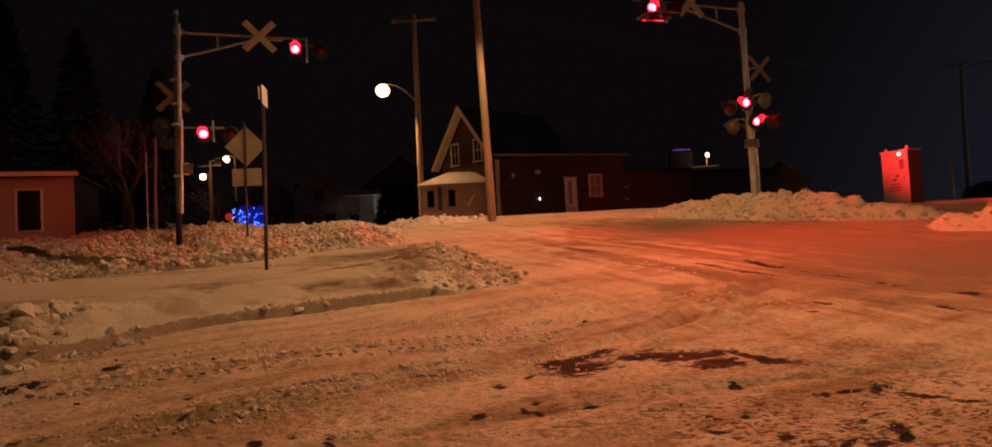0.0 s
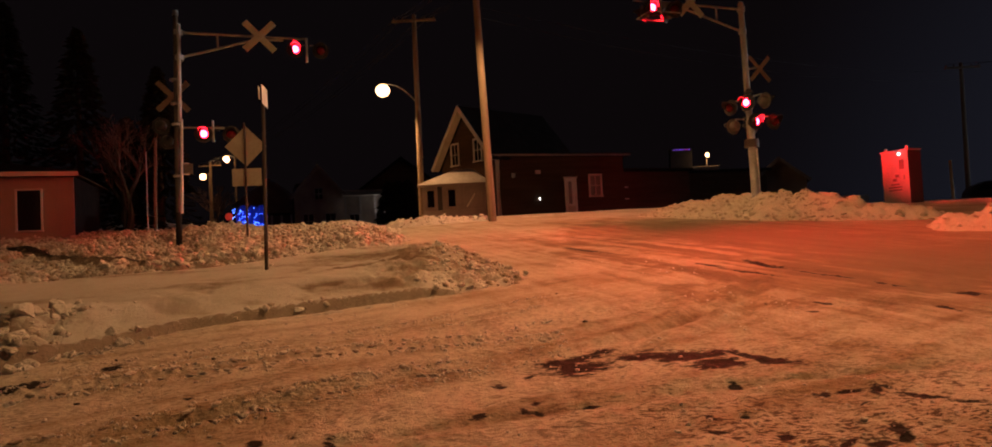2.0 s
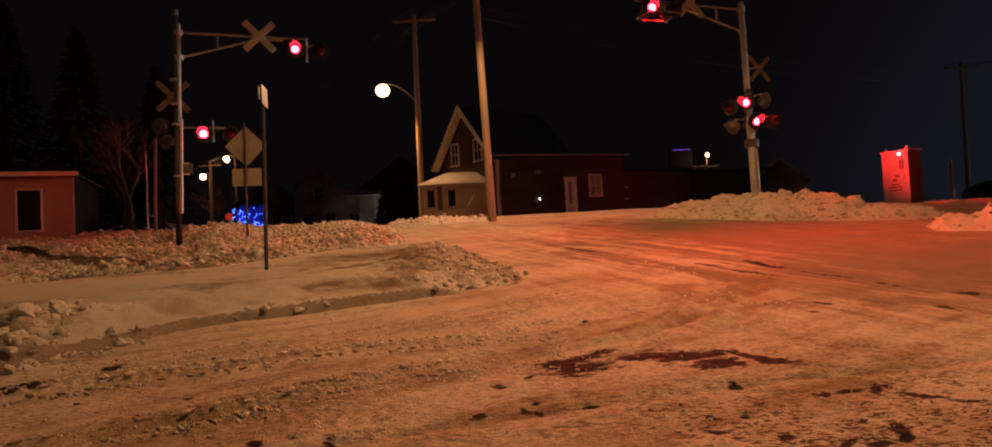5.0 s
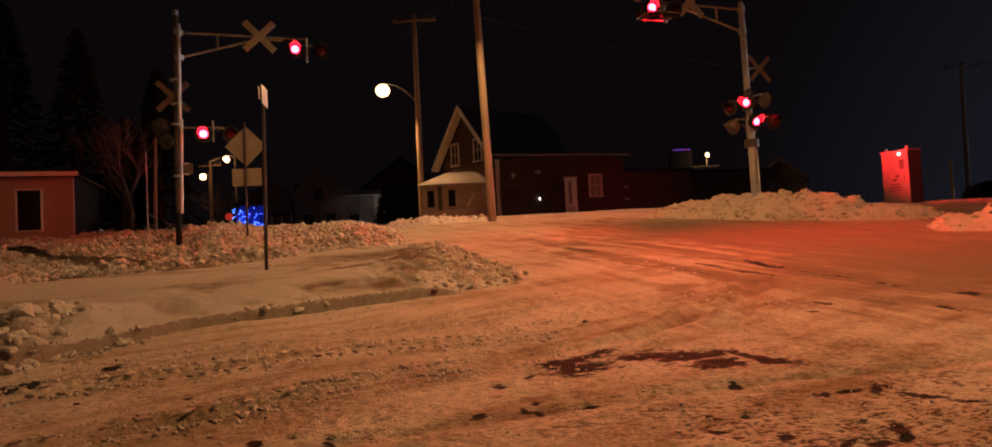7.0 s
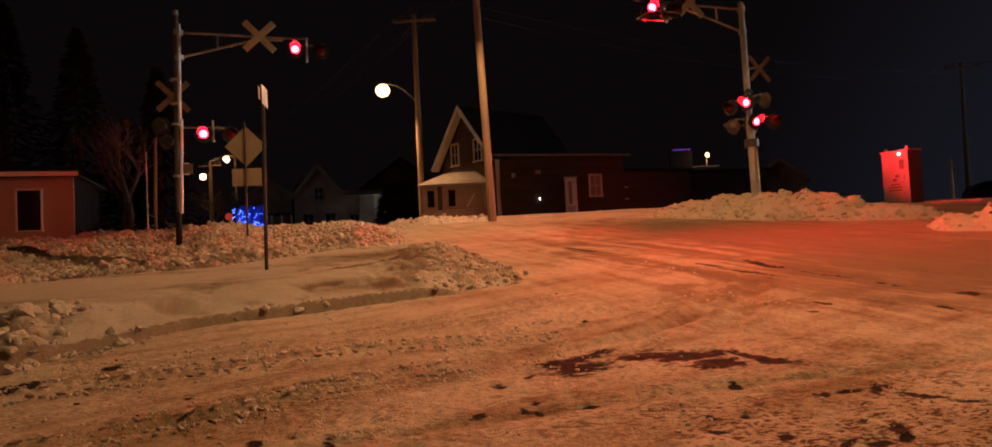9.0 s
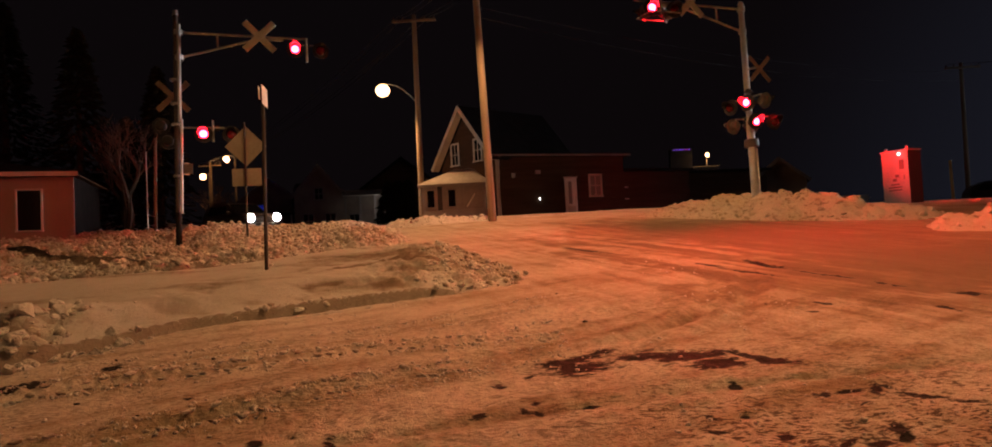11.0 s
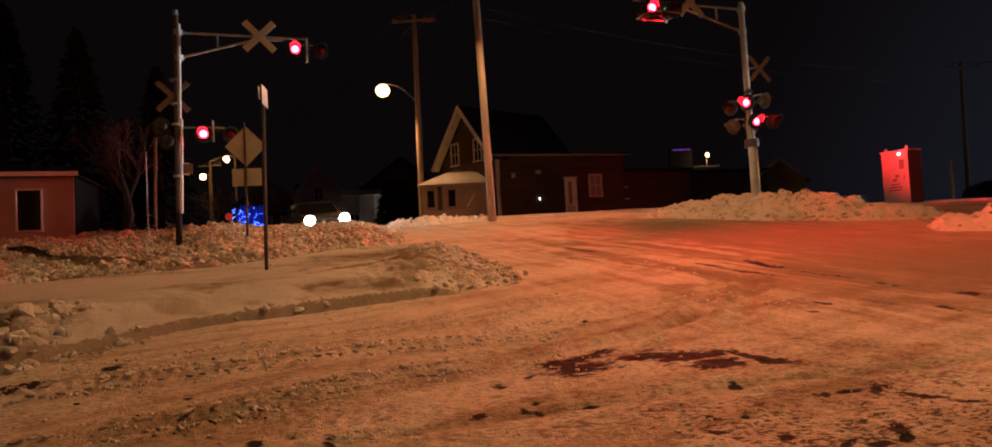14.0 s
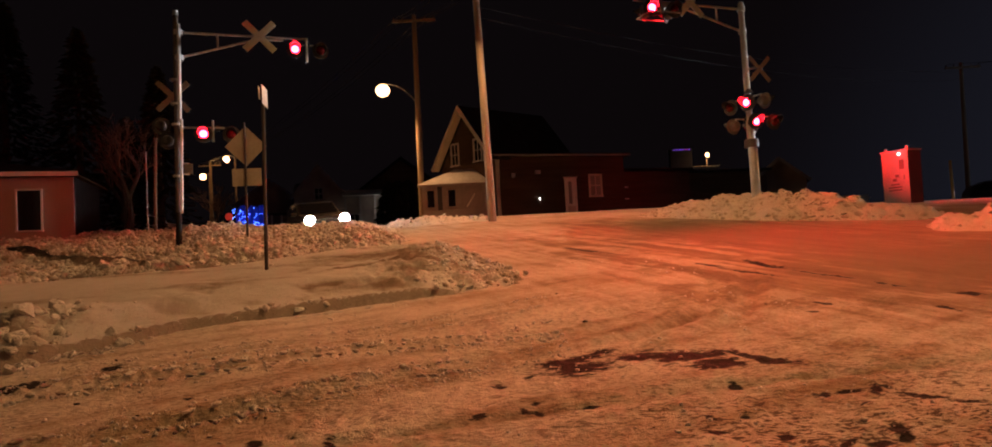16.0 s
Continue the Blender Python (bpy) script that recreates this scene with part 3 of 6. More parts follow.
def verge_height(x, y):
    yf = np.interp(x, FRONT[:, 0], FRONT[:, 1]) + 0.10 * (vnoise(x * 2.2, x * 0, 3) - 0.5)
    yb = np.interp(x, BACK[:, 0], BACK[:, 1])
    inside, left = y - yf, yb - y
    cut = 0.22 * step(0.0, 0.05 + 0.04 * vnoise(x * 5, y * 5, 4), inside) * step(0.2, -1.2, x)
    body = 0.20 * step(0.0, 1.3, inside) * step(-0.3, 1.6, left)
    end = step(0.95, -0.9, x)
    h = (cut + body) * end * step(-0.2, 0.5, left)
    h += 0.07 * (fbm(x * 0.8, y * 0.8, 3, 12) - 0.45) * step(0, 0.6, inside) * step(-0.1, 0.5, left)
    tip = step(-2.6, -1.0, x) * step(1.0, 0.6, x) * step(0.05, 0.5, inside) * step(-0.1, 0.4, left)
    ridge = np.exp(-((y - (15.0 + 0.55 * (x + 2.7) * -1)) / 0.55) ** 2) * step(-4.0, -3.0, x) * step(-0.2, 0.3, left)
    h += tip * (0.02 + 0.08 * clods(x * 6.0, y * 6.0, 31, 0.75) + 0.06 * clods(x * 11, y * 11, 32, 0.7))
    h += ridge * (0.05 + 0.14 * clods(x * 5, y * 5, 35, 0.7))
    corner = step(-4.0, -4.9, x) * step(2.2, 0.4, inside) * step(-0.05, 0.25, inside)
    h += corner * (0.20 * clods(x * 2.7, y * 2.7, 37, 0.85) + 0.12 * clods(x * 6.5, y * 6.5, 38, 0.8))
    foot = np.exp(-((inside + 0.12) / 0.13) ** 2) * step(0.6, -0.2, x)
    h += foot * (0.06 + 0.05 * clods(x * 14, y * 14, 39, 0.6) + 0.06 * (fbm(x * 3, y * 3, 3, 45) - 0.5))
    h -= 0.04 * step(0.54, 0.70, fbm(x * 1.3, y * 2.4, 4, 171)) * step(-5.2, -3.4, x) * step(0.4, 0.9, inside) * step(0.1, 0.6, left)
    return h + 0.012 * clods(x * 16, y * 16, 40, 0.6)


def verge_soil(x, y):
    """Sand thrown by the plow over the nose and the back of the verge."""
    yb = np.interp(x, BACK[:, 0], BACK[:, 1])
    nose = step(-2.6, -1.2, x) * 0.5 + step(-5.0, -3.4, x) * step(1.6, 0.3, yb - y) * 0.5
    gouge = 0.5 * step(0.54, 0.70, fbm(x * 1.3, y * 2.4, 4, 171)) * step(-5.2, -3.4, x)
    d, p = near_line(x, y, [(-2.57, 10.23), (-2.15, 10.54), (-1.46, 10.56)])
    gouge = gouge + 1.1 * step(0.35, 0.55, fbm(x * 3.0, y * 3.0, 3, 175)) * np.exp(-(d / 0.42) ** 2)
    return np.clip(nose * step(0.36, 0.6, fbm(x * 1.4, y * 1.4, 4, 170)) + gouge + 0.5 * step(0.58, 0.72, fbm(x * 0.5, y * 1.2, 4, 173)), 0, 1)


verge = bank("snow_bank", -9.5, 1.2, 3.2, 15.6, 0.045, verge_height, M["smooth"], "smooth settled snow verge with a plow-cut front face", soil_shade=verge_soil)


def verge_keep(x, y):
    yf = np.interp(x, FRONT[:, 0], FRONT[:, 1])
    yb = np.interp(x, BACK[:, 0], BACK[:, 1])
    inside, left = y - yf, yb - y
    tip = step(-1.5, -0.3, x) * step(0.1, 0.5, inside)
    back = step(1.0, 0.2, left) * step(-4.2, -3.0, x)
    corner = step(-4.1, -4.8, x) * step(1.5, 0.5, inside)
    edge = 0.6 * np.exp(-((inside - 0.10) / 0.10) ** 2) * step(0.3, 0.6, vnoise(x * 1.7, x * 0, 5))
    return np.clip(tip + back + corner + edge, 0.002, 1)


strew(verge, verge_height, -7.5, 1.0, 4.0, 15.4, 18000, 0.012, 0.062, verge_keep, M["bank"], "broken snow clods", 401)


# a cast shadow across the bank, built as a low dark-coloured ridge
SHADE_LINE = [(-14.44, 18.53), (-13.48, 18.18), (-12.90, 18.21), (-11.77, 17.24), (-10.82, 16.25), (-8.56, 14.50), (-6.88, 13.27)]


def shade_line_at(x, y):
    """1 on the painted shadow line, which is wider at its far end."""
    d, p = near_line(x, y, SHADE_LINE)
    return np.exp(-(d / (0.10 + 0.18 * step(0.60, 0.45, p))) ** 2)


strew(verge, verge_height, -6.4, -4.3, 5.2, 8.6, 900, 0.02, 0.10, lambda x, y: step(-4.3, -4.7, x) * step(1.9, 0.6, y - np.interp(x, FRONT[:, 0], FRONT[:, 1])), M["bank"], "large broken snow lumps", 405, 40)


rs = np.random.RandomState(411)
for _ in range(70):
    cx = rs.uniform(-5.3, -3.75)
    cy = np.interp(cx, FRONT[:, 0], FRONT[:, 1]) - rs.uniform(-0.05, 0.42) * rs.uniform(0.3, 1)
    s0 = 0.018 + 0.062 * rs.uniform(0, 1) ** 2
    ob = new("snow_clod", CLOD_MESHES[M["bank"].name][rs.randint(6)])
    ob.matrix_basis = Matrix.LocRotScale((cx, cy, gz(cx, cy) + 0.45 * s0), Euler((rs.uniform(-0.6, 0.6), rs.uniform(-0.6, 0.6), rs.uniform(0, 6.28))), (s0 * rs.uniform(0.8, 1.4), s0 * rs.uniform(0.8, 1.2), s0 * rs.uniform(0.7, 1.1)))
    ob.parent = verge


def field_height(x, y):
    edge = step(-1.6, -3.6, x + 0.10 * (y - 16) + 0.6 * (fbm(x, y, 2, 5) - 0.5))
    yb = np.interp(x, BACK[:, 0], BACK[:, 1])
    front = step(0.1, 1.4, y - yb)
    rear = step(28.5, 25.0, y + 0.12 * x)
    rough = 0.06 + 0.26 * step(0.34, 0.60, fbm(x * 0.35 + 3, y * 0.35, 3, 8))
    lane = 1 - 0.85 * np.exp(-((y - (14.8 - 0.05 * x)) / 0.55) ** 2) * step(-8.5, -5.5, x)
    rough = rough * (1 - 0.62 * step(-9.5, -7.5, x) * step(19.5, 22.5, y))
    front = np.maximum(front, 0.8 * step(0.0, 0.07, y - yb) * step(-4.8, -6.0, x))
    h = 0.18 * front + rough * lane * (0.62 * clods(x * 3.3, y * 3.3, 51, 0.8) + 0.55 * clods(x * 6.3 + 4, y * 6.3, 53, 0.75) + 0.30 * clods(x * 12, y * 12, 54, 0.7))
    mound = 0.07 * np.exp(-((y - 24.5 - 0.1 * (x + 9)) / 1.7) ** 2) * step(-7.6, -10.2, x) + 0.08 * np.exp(-((y - 20.4) / 1.6) ** 2 - ((x + 14) / 4) ** 2)
    h += mound * (0.75 + 0.5 * fbm(x * 1.1, y * 1.1, 3, 57))
    h += 0.14 * step(-11.5, -10.0, x) * step(-7.3, -8.2, x) * np.exp(-((y - 24.0) / 2.0) ** 2)
    h += 0.20 * np.exp(-((x + 6.2) / 0.8) ** 2 - ((y - 16.6) / 1.0) ** 2)
    h = h * (1 - 0.85 * np.exp(-((x + 8.95) / 0.55) ** 2 - ((y - 18.7) / 1.1) ** 2))
    h += 0.38 * np.exp(-((y - 22.5) / 2.4) ** 2) * step(-11.0, -9.4, x) * step(-3.4, -5.2, x) * (0.8 + 0.4 * fbm(x * 1.5, y * 1.5, 3, 58))
    shade_mask = shade_line_at(x, y)
    h = h * (1 - shade_mask) + shade_mask * (0.40 + 0.10 * fbm(x * 2.5, y * 2.5, 3, 59) + 0.10 * step(-11.6, -12.4, x))
    return h * step(-0.02, 0.05, y - yb) * edge * rear


# shadow line is coloured through dirt and bare, the lane through dirt alone
rough = bank("snow_bank", -22.0, -1.4, 11.4, 29.0, 0.06, field_height, M["smooth"], "broad rough bank of broken plowed snow clods", soil_shade=lambda x, y: 1.6 * shade_line_at(x, y) + 0.55 * np.exp(-((y - (14.8 - 0.05 * x)) / 0.55) ** 2) * step(-8.5, -5.5, x),
             shade_mask=lambda x, y: 1.5 * shade_line_at(x, y))


def field_keep(x, y):
    lane = 1 - 0.95 * np.exp(-((y - (14.9 - 0.05 * x)) / 0.8) ** 2) * step(-8.0, -5.0, x)
    return np.clip(0.25 + 0.9 * step(0.30, 0.55, fbm(x * 0.5, y * 0.5, 3, 8)), 0, 1) * lane * (1 - np.clip(1.5 * shade_line_at(x, y), 0, 1))


strew(rough, field_height, -21.0, -1.6, 11.6, 28.5, 72000, 0.014, 0.085, field_keep, M["bank"], "broken snow clods", 402, 280)


def ridge_height(axis, width, tall, seed, clod=2.2):
    def height(x, y):
        d, p = near_line(x, y, axis)
        d = d + 0.5 * (fbm(x * 0.9, y * 0.9, 3, seed) - 0.5) * width
        body = step(1.0, 0.1, d / width)
        hgt = tall * np.interp(p, [0, 0.12, 0.35, 0.6, 0.85, 1], [0.4, 0.75, 0.95, 1.0, 0.8, 0.35])
        lump = 0.20 * clods(x * clod, y * clod, seed + 1, 0.8) + 0.12 * clods(x * 4.7, y * 4.7, seed + 2, 0.7) + 0.05 * clods(x * 11, y * 11, seed + 3, 0.7)
        return body * (hgt * (0.85 + 0.3 * fbm(x * 1.3, y * 1.3, 3, seed + 4)) + 0.9 * lump) + 0.02
    return height


heap_height = ridge_height([(6.5, 23.8), (7.6, 21.6), (9.0, 19.6), (10.6, 18.2)], 1.9, 0.60, 61)
heap = bank("snow_bank", 4.0, 13.5, 13.5, 26.5, 0.06, heap_height, M["sandy"], "tall heap of plowed snow clods at the signal mast's foot")
strew(heap, heap_height, 4.2, 13.2, 14.0, 26.0, 16000, 0.016, 0.085, lambda x, y: 0.6 - 0.42 * step(8.6, 10.2, x), M["sandy"], "broken snow clods", 201)
low_height = ridge_height([(9.9, 14.2), (11.0, 14.0), (12.5, 13.6)], 1.0, 0.42, 71)
low = bank("snow_bank", 8.0, 13.5, 11.0, 17.5, 0.06, low_height, M["sandy"], "low crumbled snow bank beside the street")
strew(low, low_height, 8.2, 13.4, 11.5, 17.0, 1800, 0.015, 0.08, lambda x, y: 0.8 + 0 * x, M["sandy"], "broken snow clods", 173)
far_height = ridge_height([(-4.6, 27.4), (-2.5, 26.9), (-0.6, 26.9)], 0.9, 0.22, 81, 3.6)
far = bank("snow_bank", -5.6, 0.6, 24.0, 29.5, 0.07, far_height, M["bank"], "low pale snow bank at the foot of the utility pole")
strew(far, far_height, -5.5, 0.5, 25.0, 29.0, 1500, 0.02, 0.09, lambda x, y: 0.8 + 0 * x, M["bank"], "broken snow clods", 189)
thin_ridge = ridge_height([(0.8, 27.6), (2.2, 28.4), (4.0, 29.2), (5.8, 29.6)], 0.8, 0.07, 85, 3.0)
bank("snow_bank", 0.4, 6.5, 24.5, 32.5, 0.10, lambda x, y: 0.5 * thin_ridge(x, y), M["bank"], "thin ragged snow ridge across the street")


# loose crumbs of snow and grit on the street
rs = np.random.RandomState(77)
spots = np.stack([rs.uniform(-6.0, 7.0, 40000), 2.8 + 9.5 * rs.uniform(0, 1, 40000) ** 1.5], -1)
su, sv = spots[:, 0] * 0.86 + spots[:, 1] * 0.51, -spots[:, 0] * 0.51 + spots[:, 1] * 0.86
thick = step(0.46, 0.62, fbm(su * 0.55, sv * 2.4, 4, 150)) * 0.10 + 0.004
for line in RUTS[:4]:
    d, p = near_line(spots[:, 0], spots[:, 1], line)
    thick = np.maximum(thick, 0.5 * step(1.2, -0.2, spots[:, 0]) * np.exp(-((d - 0.22) / 0.09) ** 2))
open_road = spots[:, 1] < np.interp(spots[:, 0], FRONT[:, 0], FRONT[:, 1]) - 0.05
open_road |= spots[:, 0] > 1.0
spots = spots[(rs.uniform(0, 1, len(spots)) < thick) & open_road & (spots[:, 0] < 3.2)]
sz = 0.005 + 0.017 * rs.uniform(0, 1, len(spots)) ** 3
lev = ground_fields(spots[:, 0], spots[:, 1])[0]
dark = rs.uniform(0, 1, len(spots)) < 0.06
tagged(scatter("snow_crumbs", spots[~dark], sz[~dark], lev[~dark], M["bank"], None, "loose crumbs of packed snow on the street", 5), category="snow")
tagged(scatter("grit_crumbs", spots[dark], sz[dark], lev[dark], M["asphaltlump"], None, "frozen lumps of dark grit on the street", 6), category="grit")


def tread(line, seed, reach):
    """Slanting lugs of packed snow that a tractor tyre left on both edges of its rut."""
    pick = np.random.RandomState(seed)
    spots, turns, sizes = [], [], []
    for (ax, ay), (bx, by) in zip(line, line[1:]):
        span = math.dist((ax, ay), (bx, by))
        a = math.atan2(by - ay, bx - ax)
        for k in range(int(span / 0.105)):
            for side in (-1, 1):
                if pick.uniform() < 0.22:
                    continue
                t = (k + 0.5 * (side > 0) + pick.uniform(-0.15, 0.15)) * 0.105 / span
                off = side * (0.125 + pick.normal(0, 0.02))
                spots.append((ax + (bx - ax) * t - math.sin(a) * off, ay + (by - ay) * t + math.cos(a) * off))
                turns.append(a + side * 0.75 + pick.normal(0, 0.15))
                sizes.append(pick.uniform(0.6, 1.15))
    p, a, k = np.array(spots), np.array(turns), np.array(sizes)
    ok = (p[:, 0] < reach) & (p[:, 1] < np.interp(p[:, 0], FRONT[:, 0], FRONT[:, 1]) - 0.15) & (vnoise(p[:, 0] * 1.3, p[:, 1] * 1.3, seed) > 0.3)
    p, a, k = p[ok], a[ok], k[ok]
    lev = ground_fields(p[:, 0], p[:, 1])[0]
    v = ICO_V[None] * (1 + pick.uniform(-0.25, 0.25, (len(p), len(ICO_V), 1))) * (np.array([0.062, 0.024, 0.020]) * k[:, None])[:, None, :]
    x = v[..., 0] * np.cos(a)[:, None] - v[..., 1] * np.sin(a)[:, None] + p[:, 0, None]
    y = v[..., 0] * np.sin(a)[:, None] + v[..., 1] * np.cos(a)[:, None] + p[:, 1, None]
    co = np.stack([x, y, v[..., 2] + lev[:, None] + 0.008], -1).reshape(-1, 3)
    faces = (ICO_F[None] + (np.arange(len(p)) * len(ICO_V))[:, None, None]).reshape(-1, 3)
    me = bpy.data.meshes.new("tread_marks")
    me.from_pydata(co.tolist(), [], faces.tolist())
    me.materials.append(M["bankrubble"])
    tagged(new("tread_marks", me), "pale lugs of packed snow pressed up by a tractor tyre", "tyre track", kind="stuff")


tread(RUTS[0], 501, 0.2)
tread(RUTS[1], 502, -0.3)


for n, line in enumerate(RUTS[:4]):
    pick = np.random.RandomState(200 + n)
    pts = np.array(line)
    seg = pick.randint(0, len(pts) - 1, 900)
    tt = pick.uniform(0, 1, 900)[:, None]
    mid = pts[seg] * (1 - tt) + pts[seg + 1] * tt
    off = pick.choice([-0.21, 0.21], 900)[:, None] + pick.normal(0, 0.035, (900, 1))
    dirv = pts[seg + 1] - pts[seg]
    dirv = dirv / np.linalg.norm(dirv, axis=1)[:, None]
    mid = mid + off * np.stack([-dirv[:, 1], dirv[:, 0]], -1)
    keep = (vnoise(mid[:, 0] * 2.2, mid[:, 1] * 2.2, 60 + n) > 0.42) & (mid[:, 0] < 0.6) & (mid[:, 1] < np.interp(mid[:, 0], FRONT[:, 0], FRONT[:, 1]) - 0.12)
    mid = mid[keep]
    tagged(scatter("snow_crumbs", mid, 0.005 + (0.024 if n < 2 else 0.013) * pick.uniform(0, 1, len(mid)) ** 2, ground_fields(mid[:, 0], mid[:, 1])[0], M["bank"], None, "crumbs thrown up along a tyre rut", 300 + n), category="snow")


# ---- signal masts ----
PHASE_LENSES = []
LENS_R = 0.132


def lamp_head(parent, at, facing, phase, pale=False, beam=0.0, aim=(14, 110)):
    """A flashing-light head: housing, round background, hood, steady lens and an added shutter that blocks it."""
    f = Vector(facing).normalized()
    turn = Matrix((Vector((f.y, -f.x, 0)).normalized(), -f, UP)).transposed().to_4x4()
    m = Matrix.Translation(at) @ turn
    bm = bmesh.new()
    seg = 24
    prof = [(0.155, -0.02), (0.155, 0.18), (0.12, 0.24), (0.05, 0.26)]
    inner = [(0.149, -0.02), (0.149, 0.17), (0.0, 0.17)]
    for pr in (prof, inner):
        rings = []
        for r, y in pr:
            rings.append([bm.verts.new((r * math.cos(k * math.tau / seg), y, r * math.sin(k * math.tau / seg))) for k in range(seg)] if r > 0 else [bm.verts.new((0, y, 0))])
        for a, b in zip(rings, rings[1:]):
            for k in range(seg):
                if len(b) == 1:
                    bm.faces.new((a[k], a[(k + 1) % seg], b[0]))
                else:
                    bm.faces.new((a[k], a[(k + 1) % seg], b[(k + 1) % seg], b[k]))
    head = part("lamp_head", bm, M["grey_back" if pale else "black"], parent, "round flashing-light head with a black background", m)
    ring = bmesh.new()
    for y0, y1 in ((0.03, 0.045),):
        o1 = [ring.verts.new((0.25 * math.cos(k * math.tau / 32), y0, 0.25 * math.sin(k * math.tau / 32))) for k in range(32)]
        i1 = [ring.verts.new((0.157 * math.cos(k * math.tau / 32), y0, 0.157 * math.sin(k * math.tau / 32))) for k in range(32)]
        o2 = [ring.verts.new((v.co.x, y1, v.co.z)) for v in o1]
        i2 = [ring.verts.new((v.co.x, y1, v.co.z)) for v in i1]
        for k in range(32):
            j = (k + 1) % 32
            ring.faces.new((o1[k], o1[j], i1[j], i1[k]))
            ring.faces.new((o2[k], i2[k], i2[j], o2[j]))
            ring.faces.new((o1[k], o2[k], o2[j], o1[j]))
            ring.faces.new((i1[k], i1[j], i2[j], i2[k]))
    part("background", ring, M["grey_back" if pale else "black"], head)
    hood = bmesh.new()
    last = None
    for k in range(17):
        a = radians(-10 + 200 * k / 16)
        depth = 0.10 + 0.20 * max(0.0, math.sin(a)) ** 0.7
        c, s = math.cos(a), math.sin(a)
        row = [hood.verts.new(p) for p in ((0.158 * c, -0.01, 0.158 * s), (0.162 * c, -depth, 0.162 * s), (0.170 * c, -depth, 0.170 * s), (0.166 * c, -0.01, 0.166 * s))]
        if last:
            for i in range(4):
                hood.faces.new((last[i], last[(i + 1) % 4], row[(i + 1) % 4], row[i]))
        last = row
    part("hood", hood, M["black"], head)
    disc = bmesh.new()
    rings = []
    for r, y in ((0.0, -0.030), (0.05, -0.028), (0.10, -0.022), (LENS_R, -0.010), (LENS_R, 0.0), (0.0, 0.004)):
        rings.append([disc.verts.new((0, y, 0))] if r == 0 else [disc.verts.new((r * math.cos(k * math.tau / 28), y, r * math.sin(k * math.tau / 28))) for k in range(28)])
    for i, (a, b) in enumerate(zip(rings, rings[1:])):
        for k in range(28):
            j = (k + 1) % 28
            vs = (a[0], b[k], b[j]) if len(a) == 1 else (a[k], a[j], b[0]) if len(b) == 1 else (a[k], a[j], b[j], b[k])
            fc = disc.faces.new(vs)
            fc.material_index = 0 if i < 3 else 1
    part("lens", disc, [M["litred"], M["black"]], head, "glowing red signal lens", smooth=True)
    # an added half-round shutter turns to block the steady lens, so it flashes
    lid = bmesh.new()
    for r in (0.144, 0.1405):
        rows = [[lid.verts.new((r * math.sin(a) * math.cos(k * math.tau / 24), -r * math.cos(a), r * math.sin(a) * math.sin(k * math.tau / 24))) for k in range(24)]
                for a in [radians(q) for q in (12, 30, 48, 66, 80, 90)]]
        lid.faces.new(rows[0])
        for a, b in zip(rows, rows[1:]):
            for k in range(24):
                lid.faces.new((a[k], a[(k + 1) % 24], b[(k + 1) % 24], b[k]))
    shut = part("shutter", lid, M["dullred"], head, "dark red half-round shutter added to make the lens flash", smooth=True)
    PHASE_LENSES.append((shut, phase))
    if beam:
        la = bpy.data.lights.new("signal_beam", "SPOT")
        la.energy, la.color, la.shadow_soft_size = beam, (1.0, 0.026, 0.030), 0.05
        la.spot_size, la.spot_blend = radians(aim[1]), 1.0
        ob = new("signal_beam", la)
        ob.parent = head
        ob.matrix_basis = pose(0, -0.07, 0, 90 - aim[0], 0, 180 + (aim[2] if len(aim) > 2 else 0))
    return head


def crossbuck(parent, at, facing, length=1.2, width=0.2, face="buck", note="pale X-shaped railway crossing boards"):
    f = Vector(facing).normalized()
    turn = Matrix((Vector((f.y, -f.x, 0)).normalized(), -f, UP)).transposed().to_4x4()
    buck = None
    for i, a in enumerate((45, -45)):
        bm = box((length, 0.02, width), (0, 0.012 * (2 * i - 1), 0), 0.004, turn=pose(0, 0, 0, 0, a, 0))
        if i == 0:
            buck = part("crossbuck", bm, M[face], parent, note, Matrix.Translation(at) @ turn)
        else:
            part("blade", bm, M[face], buck)
    return buck


def pair(parent, centre, direction, facing, phases, gap=0.76, pale=False, beam=0.0, aim=(14, 110)):
    """Two lamp heads on a short pipe, with a junction box between."""
    c, d = Vector(centre), Vector(direction).normalized()
    f = Vector(facing).normalized()
    behind = c - f * 0.2 + UP * 0.20
    bm = rod(behind - d * (gap / 2 + 0.05), behind + d * (gap / 2 + 0.05), 0.022)
    for s in (-1, 1):
        rod(behind + d * s * gap / 2, behind + d * s * gap / 2 - UP * 0.13, 0.018, bm=bm)
    part("lamp_bar", bm, M["galv"], parent)
    part("junction_box", box((0.13, 0.11, 0.15), behind, 0.012, turn=pose(0, 0, 0, 0, 0, YAW)), M["black"], parent)
    lamp_head(parent, c - d * gap / 2, f, phases[0], pale, beam, aim)
    lamp_head(parent, c + d * gap / 2, f, phases[1], pale, beam, aim)


